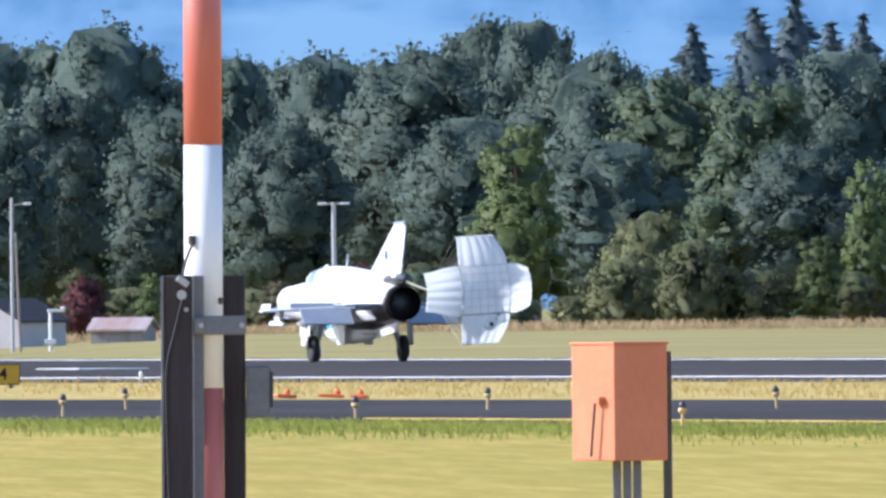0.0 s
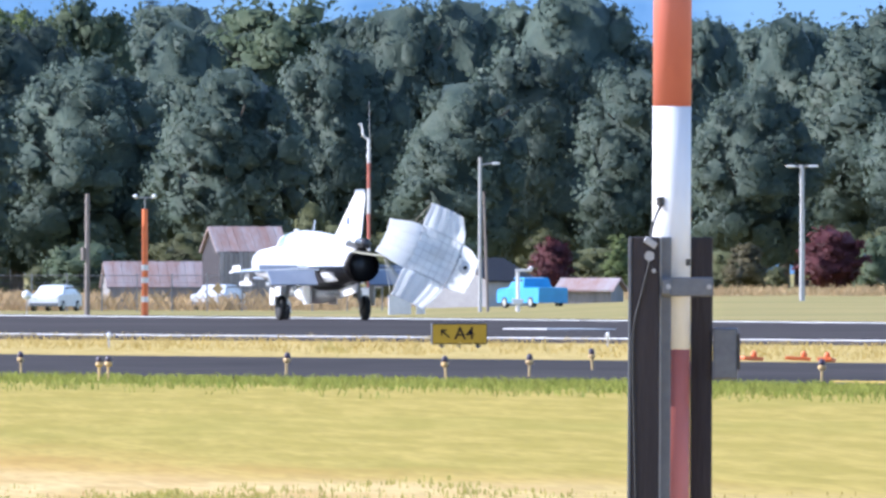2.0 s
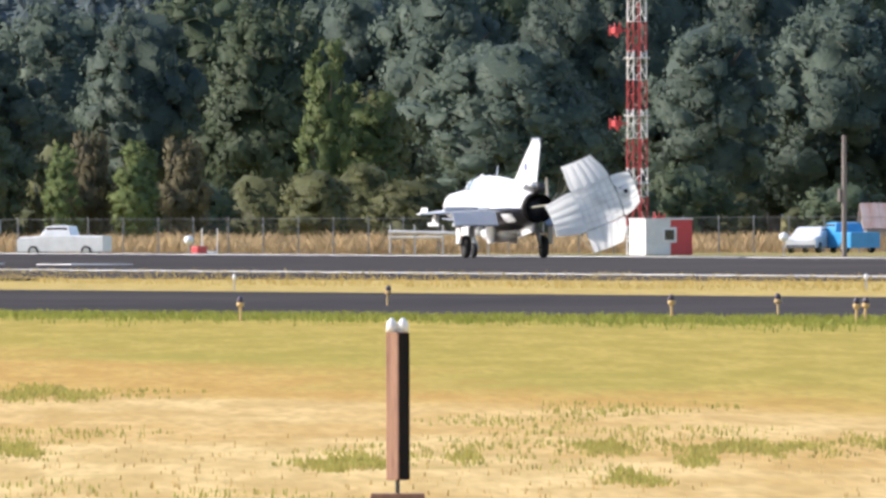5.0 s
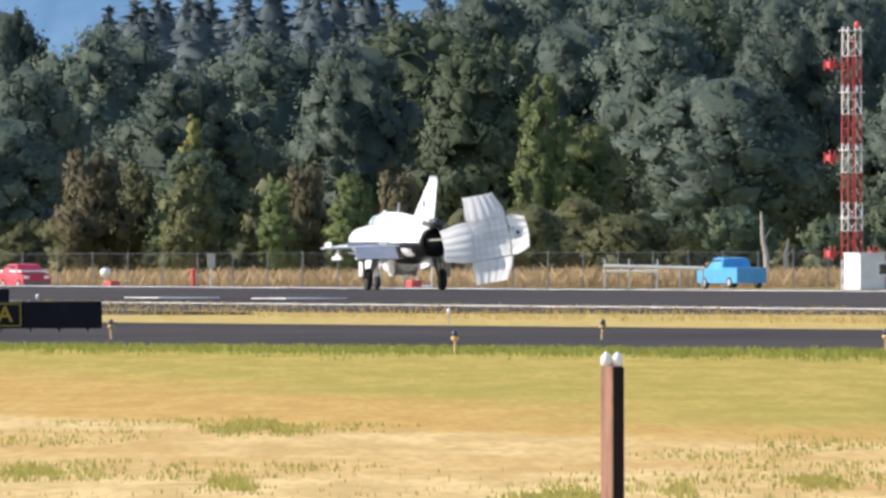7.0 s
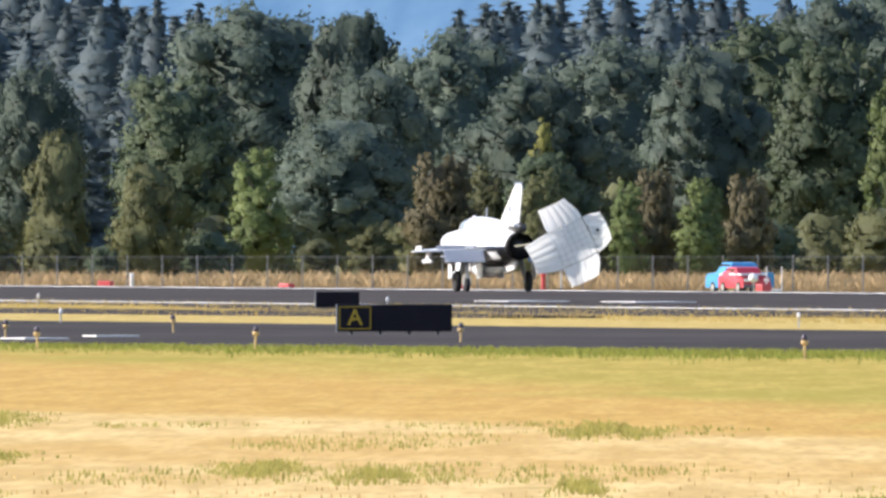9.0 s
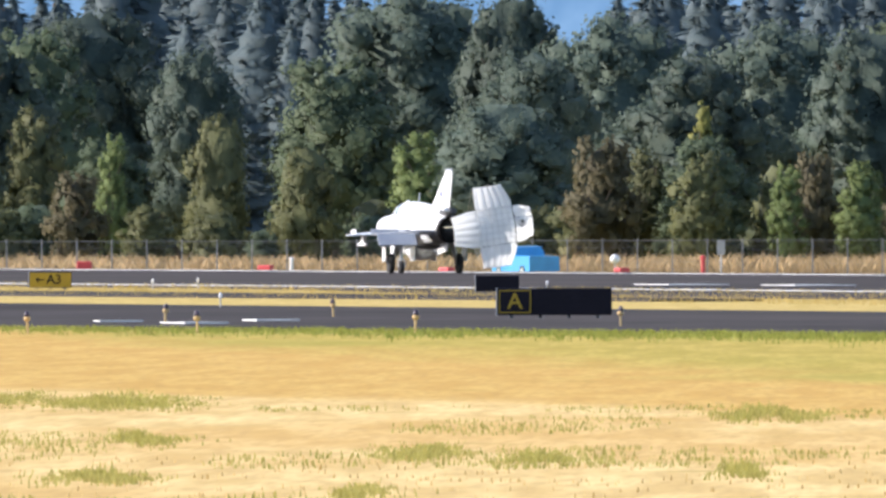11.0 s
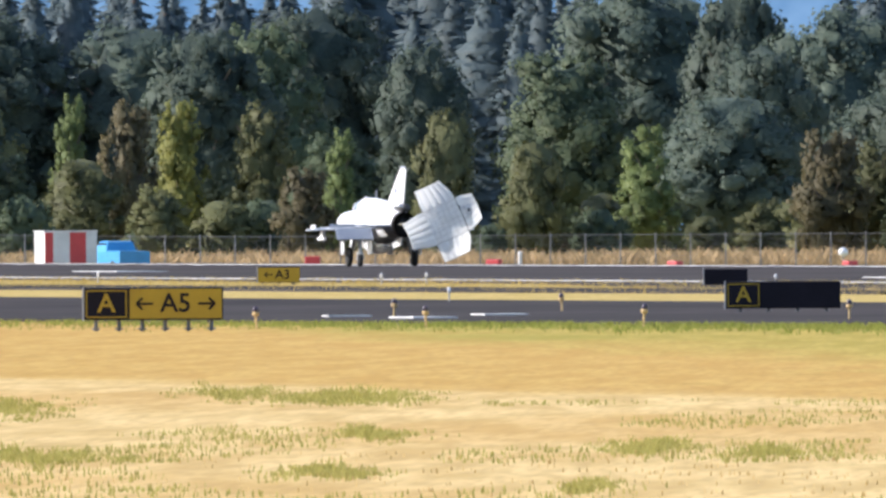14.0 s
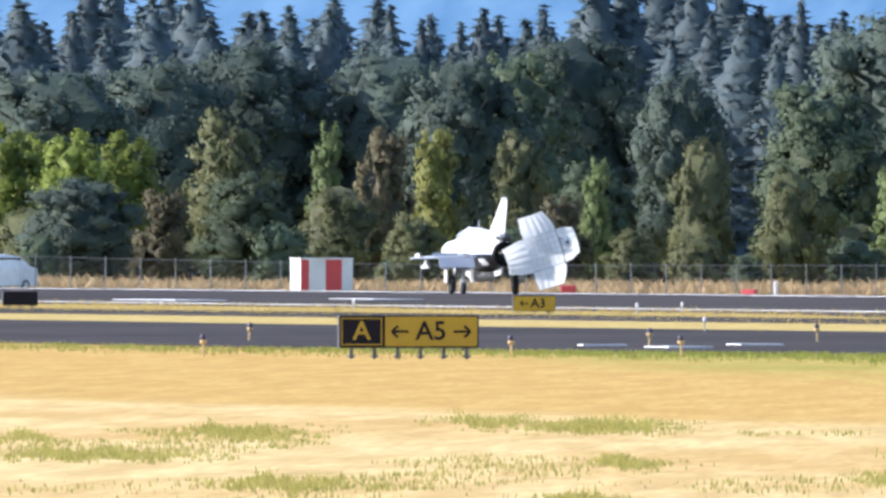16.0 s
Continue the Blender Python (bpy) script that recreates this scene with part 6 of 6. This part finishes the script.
def build_foreground():
    # striped antenna pole between timber posts
    d = 120.0
    k = d / F

    def at(a, b):
        return spot(a, b, d)
    o = at(-428, 0)
    o.z = 0
    pole = thing("marker_pole", o, "tall red and white banded pole strapped between dark timber posts", "pole")
    pole.matrix_basis = Matrix.Translation(o) @ Matrix.Rotation(0.0045, 4, "Y")

    def up(b):
        return 2.0 + d * (horizon(-428) - b) / F
    bands = [(0.0, up(684 - 441), "pole_red"), (up(684 - 441), up(254 - 441), "pole_white"), (up(254 - 441), up(-175 - 441), "pole_red"), (up(-175 - 441), up(-600 - 441), "pole_white")]
    for z0, z1, m in bands:
        part("pole_band", tube(B(), (0, 0, z0), (0, 0, z1), 0.085, 0.085, 32), M[m], pole, "red painted band" if m == "pole_red" else "white painted band", True)
    top = up(485 - 441)
    for x, w, y in ((-0.112, 0.122, -0.125), (0.134, 0.096, 0.13)):
        part("timber_post", box(B(), (x, y, top / 2), (w, 0.13, top), 0.008), M["dark_wood"], pole, "dark weathered timber post")
    part("edge_strip", box(B(), (-0.181, -0.125, top / 2), (0.014, 0.14, top), 0.003), M["grey_steel"], pole)
    part("channel", box(B(), (-0.024, -0.115, top / 2), (0.050, 0.05, top), 0.004), M["grey_steel"], pole, "grey steel channel")
    part("channel_lip", box(B(), (-0.046, -0.145, top / 2), (0.008, 0.014, top), 0.001), M["galvanised"], pole)
    zb = up(573 - 441)
    st = B()
    box(st, (0.075, -0.16, zb), (0.225, 0.03, 0.085), 0.006)
    box(st, (-0.02, -0.165, zb + 0.0), (0.04, 0.05, 0.07), 0.006)
    part("strap", st, M["grey_steel"], pole, "grey steel clamp strap")
    for x in (-0.01, 0.17):
        part("bolt", tube(B(), (x, -0.17, zb), (x, -0.195, zb), 0.012, 0.012, 8), M["galvanised"], pole)
    br = B()
    ring_solid(br, [(-0.02, 0.022), (0.02, 0.022)], "y", 14, (-0.095, -0.205, up(519 - 441)))
    part("pulley", br, M["galvanised"], pole)
    part("bolt", ring_solid(B(), [(-0.03, 0.01), (0.03, 0.01)], "y", 10, (-0.075, -0.205, up(545 - 441))), M["galvanised"], pole)
    part("bracket", box(B(), (-0.09, -0.195, up(495 - 441)), (0.06, 0.03, 0.03), 0.004, Matrix.Rotation(0.6, 3, "Y")), M["galvanised"], pole)
    jb = box(B(), (0.24, 0.08, up(691 - 441)), (0.11, 0.1, 0.23), 0.01)
    part("junction_box", jb, M["grey_steel"], pole, "grey junction box")
    part("junction_lid", box(B(), (0.300, 0.07, up(687 - 441)), (0.012, 0.09, 0.16), 0.003), M["dark_metal"], pole)
    part("tag", box(B(), (0.075, -0.083, up(530 - 441)), (0.02, 0.01, 0.03), 0.003), M["dark_metal"], pole)
    ring = B()
    ring_solid(ring, [(-0.02, 0.018), (0.02, 0.018)], "z", 10, (-0.05, -0.075, up(422 - 441)))
    part("cable_clip", ring, M["dark_metal"], pole)
    cv = bpy.data.curves.new("cable", "CURVE")
    cv.dimensions, cv.bevel_depth, cv.bevel_resolution = "3D", 0.006, 2
    sp = cv.splines.new("BEZIER")
    pts = [(-0.045, 425), (-0.085, 470), (-0.09, 520), (-0.125, 580), (-0.16, 640), (-0.165, 720), (-0.16, 800), (-0.15, 950)]
    sp.bezier_points.add(len(pts) - 1)
    for bp, (x, b) in zip(sp.bezier_points, pts):
        bp.co = (x, -0.2 if b > 480 else -0.1, up(b - 441))
        bp.handle_left_type = bp.handle_right_type = "AUTO"
    cv.materials.append(M["cable_black"])
    cb = new("cable", cv)
    cb.parent = pole
    # orange equipment box on a post, seen on its corner
    o = spot(310, 0, d + 0.9)
    o.z = 0
    ob = thing("equipment_box", o, "orange painted steel box on a grey ribbed post", "equipment box", turn=38.5)
    w = 0.305
    zt, zl = up(614 - 441), up(822 - 441)
    part("body", box(B(), (0, 0, (zt + zl) / 2), (w, w, zt - zl), 0.006), M["paint_orange"], ob, "orange painted sheet steel housing")
    part("lid", box(B(), (0, 0, zt + 0.004), (w + 0.012, w + 0.012, 0.012), 0.003), M["paint_orange"], ob)
    rot = Matrix.Rotation(radians(-38.5), 3, "Z")
    part("back_plate", box(B(), rot @ Vector((0.212, 0.02, 0)) + Vector((0, 0, zt / 2 - 0.02)), (0.04, 0.05, zt - 0.03), 0.004, rot), M["dark_metal"], ob, "dark steel back rail")
    for x in (-0.035, 0.01, 0.055):
        part("post_rib", box(B(), rot @ Vector((x + 0.02, 0, 0)) + Vector((0, 0, zl / 2)), (0.038, 0.06, zl), 0.006, rot), M["grey_steel"], ob)
    # rod added to give the shadow line down the left face
    part("latch_rod", tube(B(), (-w / 2 - 0.03, -0.02, zl + 0.02), (-w / 2 - 0.03, -0.05, zl + 0.26), 0.006, 0.006, 8), M["dark_metal"], ob, "thin dark rod added for the box's shadow line")
    part("latch_bracket", box(B(), (-w / 2 - 0.015, -0.06, zl + 0.27), (0.04, 0.05, 0.03), 0.004), M["paint_orange"], ob)


def build_double_post():
    """A square post on its corner, with white caps, on a stem over a timber base."""
    d = 180.0
    o = spot(-2250, 0, d)
    o.z = ground_z(o.x, o.y)

    def up(b):
        return 2.0 + d * (horizon(-2250) - b) / F
    t = thing("marker_post", o, "brown square timber post with two white domed caps", "post", turn=2.6)
    zt, zb = up(600 - 441 + 159), up(862 - 441 + 159)
    part("timber", box(B(), (0, 0, (zt + zb) / 2), (0.108, 0.108, zt - zb), 0.006, Matrix.Rotation(math.pi / 4, 3, "Z")), M["brown_wood"], t, "brown square timber")
    # board added over the right face to imitate its shade
    part("side_board", box(B(), (0.042, -0.042, (zt + zb) / 2), (0.1, 0.016, zt - zb - 0.01), 0.003, Matrix.Rotation(math.pi / 4, 3, "Z")), M["shade_wood"], t, "near-black board added as the post's shaded side")
    part("edge_board", box(B(), (0.006, -0.077, (zt + zb) / 2), (0.014, 0.014, zt - zb - 0.02), 0.003, Matrix.Rotation(math.pi / 4, 3, "Z")), M["brown_wood"], t)
    for x in (-0.036, 0.039):
        cp = ring_solid(B(), [(0.0, 0.037), (0.05, 0.036), (0.075, 0.026), (0.095, 0.008)], "z", 16, (x, 0, zt))
        part("cap", cp, M["lamp_white"], t, "white domed cap", True)
    part("stem", tube(B(), (0, 0, 0.0), (0, 0, zb + 0.02), 0.014, 0.014, 10), M["dark_metal"], t)
    part("base", box(B(), (0, 0, 0.03), (0.36, 0.3, 0.07), 0.01), M["brown_wood"], t)


build_foreground()
build_double_post()


# ---- movement ----
# seconds and bearing of the jet's main wheels; the chute's turn about its axis
JET = [(0.0, -152), (0.5, -398), (1.0, -624), (1.5, -839), (2.0, -1041), (2.5, -1234), (3.0, -1417), (3.5, -1590), (4.0, -1754), (4.5, -1909), (6.8, -2563), (7.0, -2615), (7.5, -2736), (8.0, -2856), (10.5, -3385), (11.0, -3482), (11.5, -3570), (12.0, -3653), (12.5, -3737), (13.0, -3816), (13.5, -3890), (14.0, -3963), (14.5, -4036), (15.0, -4104), (15.5, -4173), (16.0, -4235)]
JET_P = 219.0


def jet_place(a):
    """The jet's place on its line at the bearing a."""
    d = JET_P / math.sin(a / F + RW)
    return Vector((d * math.sin(a / F), d * math.cos(a / F), 0.03))


CHUTE_TURN = [(0.0, -3), (0.5, -20), (1.0, -33), (1.5, -45), (2.0, -65), (2.5, -85), (3.0, -98), (3.5, -105), (4.0, -110), (4.5, -112), (6.8, -102), (7.0, -100), (7.5, -106), (8.0, -110), (10.3, -118), (10.5, -117), (11.0, -98), (11.5, -93), (12.0, -93), (12.5, -95), (13.0, -102), (13.5, -110), (14.0, -114), (14.5, -118), (15.0, -113), (15.5, -110), (16.0, -108)]


PICKUP = [(0.0, -190), (2.5, -795), (3.5, -1052), (4.7, -1374), (7.0, -2037), (8.0, -2339), (11.0, -3304), (12.5, -3875), (13.5, -4241), (14.5, -4622), (15.5, -4985), (16.0, -5170)]
RED_CAR = [(0.0, -5590), (7.0, -3288), (7.5, -3126), (8.0, -2962), (11.0, -1980), (16.0, -340)]


WHITE_TRUCK = [(0.0, -1184), (2.5, -2011), (3.5, -2342), (4.5, -2673), (8.0, -3830), (16.0, -6470)]


def far_road(a, d):
    x, y = d * math.sin(a / F), d * math.cos(a / F)
    return x, y, ground_z(x, y)


def motions():
    turn = math.degrees(RW)
    walk(jet, [(t, pose(*jet_place(a), 0, 0, turn)) for t, a in JET])
    rows = []
    for t, r in CHUTE_TURN:
        for (t0, a0), (t1, a1) in zip(JET, JET[1:]):
            if t0 <= t <= t1:
                a = a0 + (a1 - a0) * (t - t0) / (t1 - t0)
                break
        p = jet_place(a) - ALONG * 13.9 + Vector((0, 0, 2.12 - 0.25 * smooth01((t - 1.0) / 3.0)))
        rows.append((t, Matrix.Translation(p) @ Matrix.Rotation(RW, 4, "Z") @ Matrix.Rotation(radians(r), 4, "Y")))
    walk(chute, rows)
    # the pickup drives left beyond the runway, the red car drives right
    walk(pickup, [(t, pose(*far_road(a, 1545), 0, 0, -60)) for t, a in PICKUP])
    walk(white_truck, [(t, pose(*far_road(a, 1500), 0, 0, -12)) for t, a in WHITE_TRUCK])
    walk(fire_car, [(t, pose(*far_road(a, 1540), 0, 0, 116)) for t, a in RED_CAR])


clear_unused()
motions()
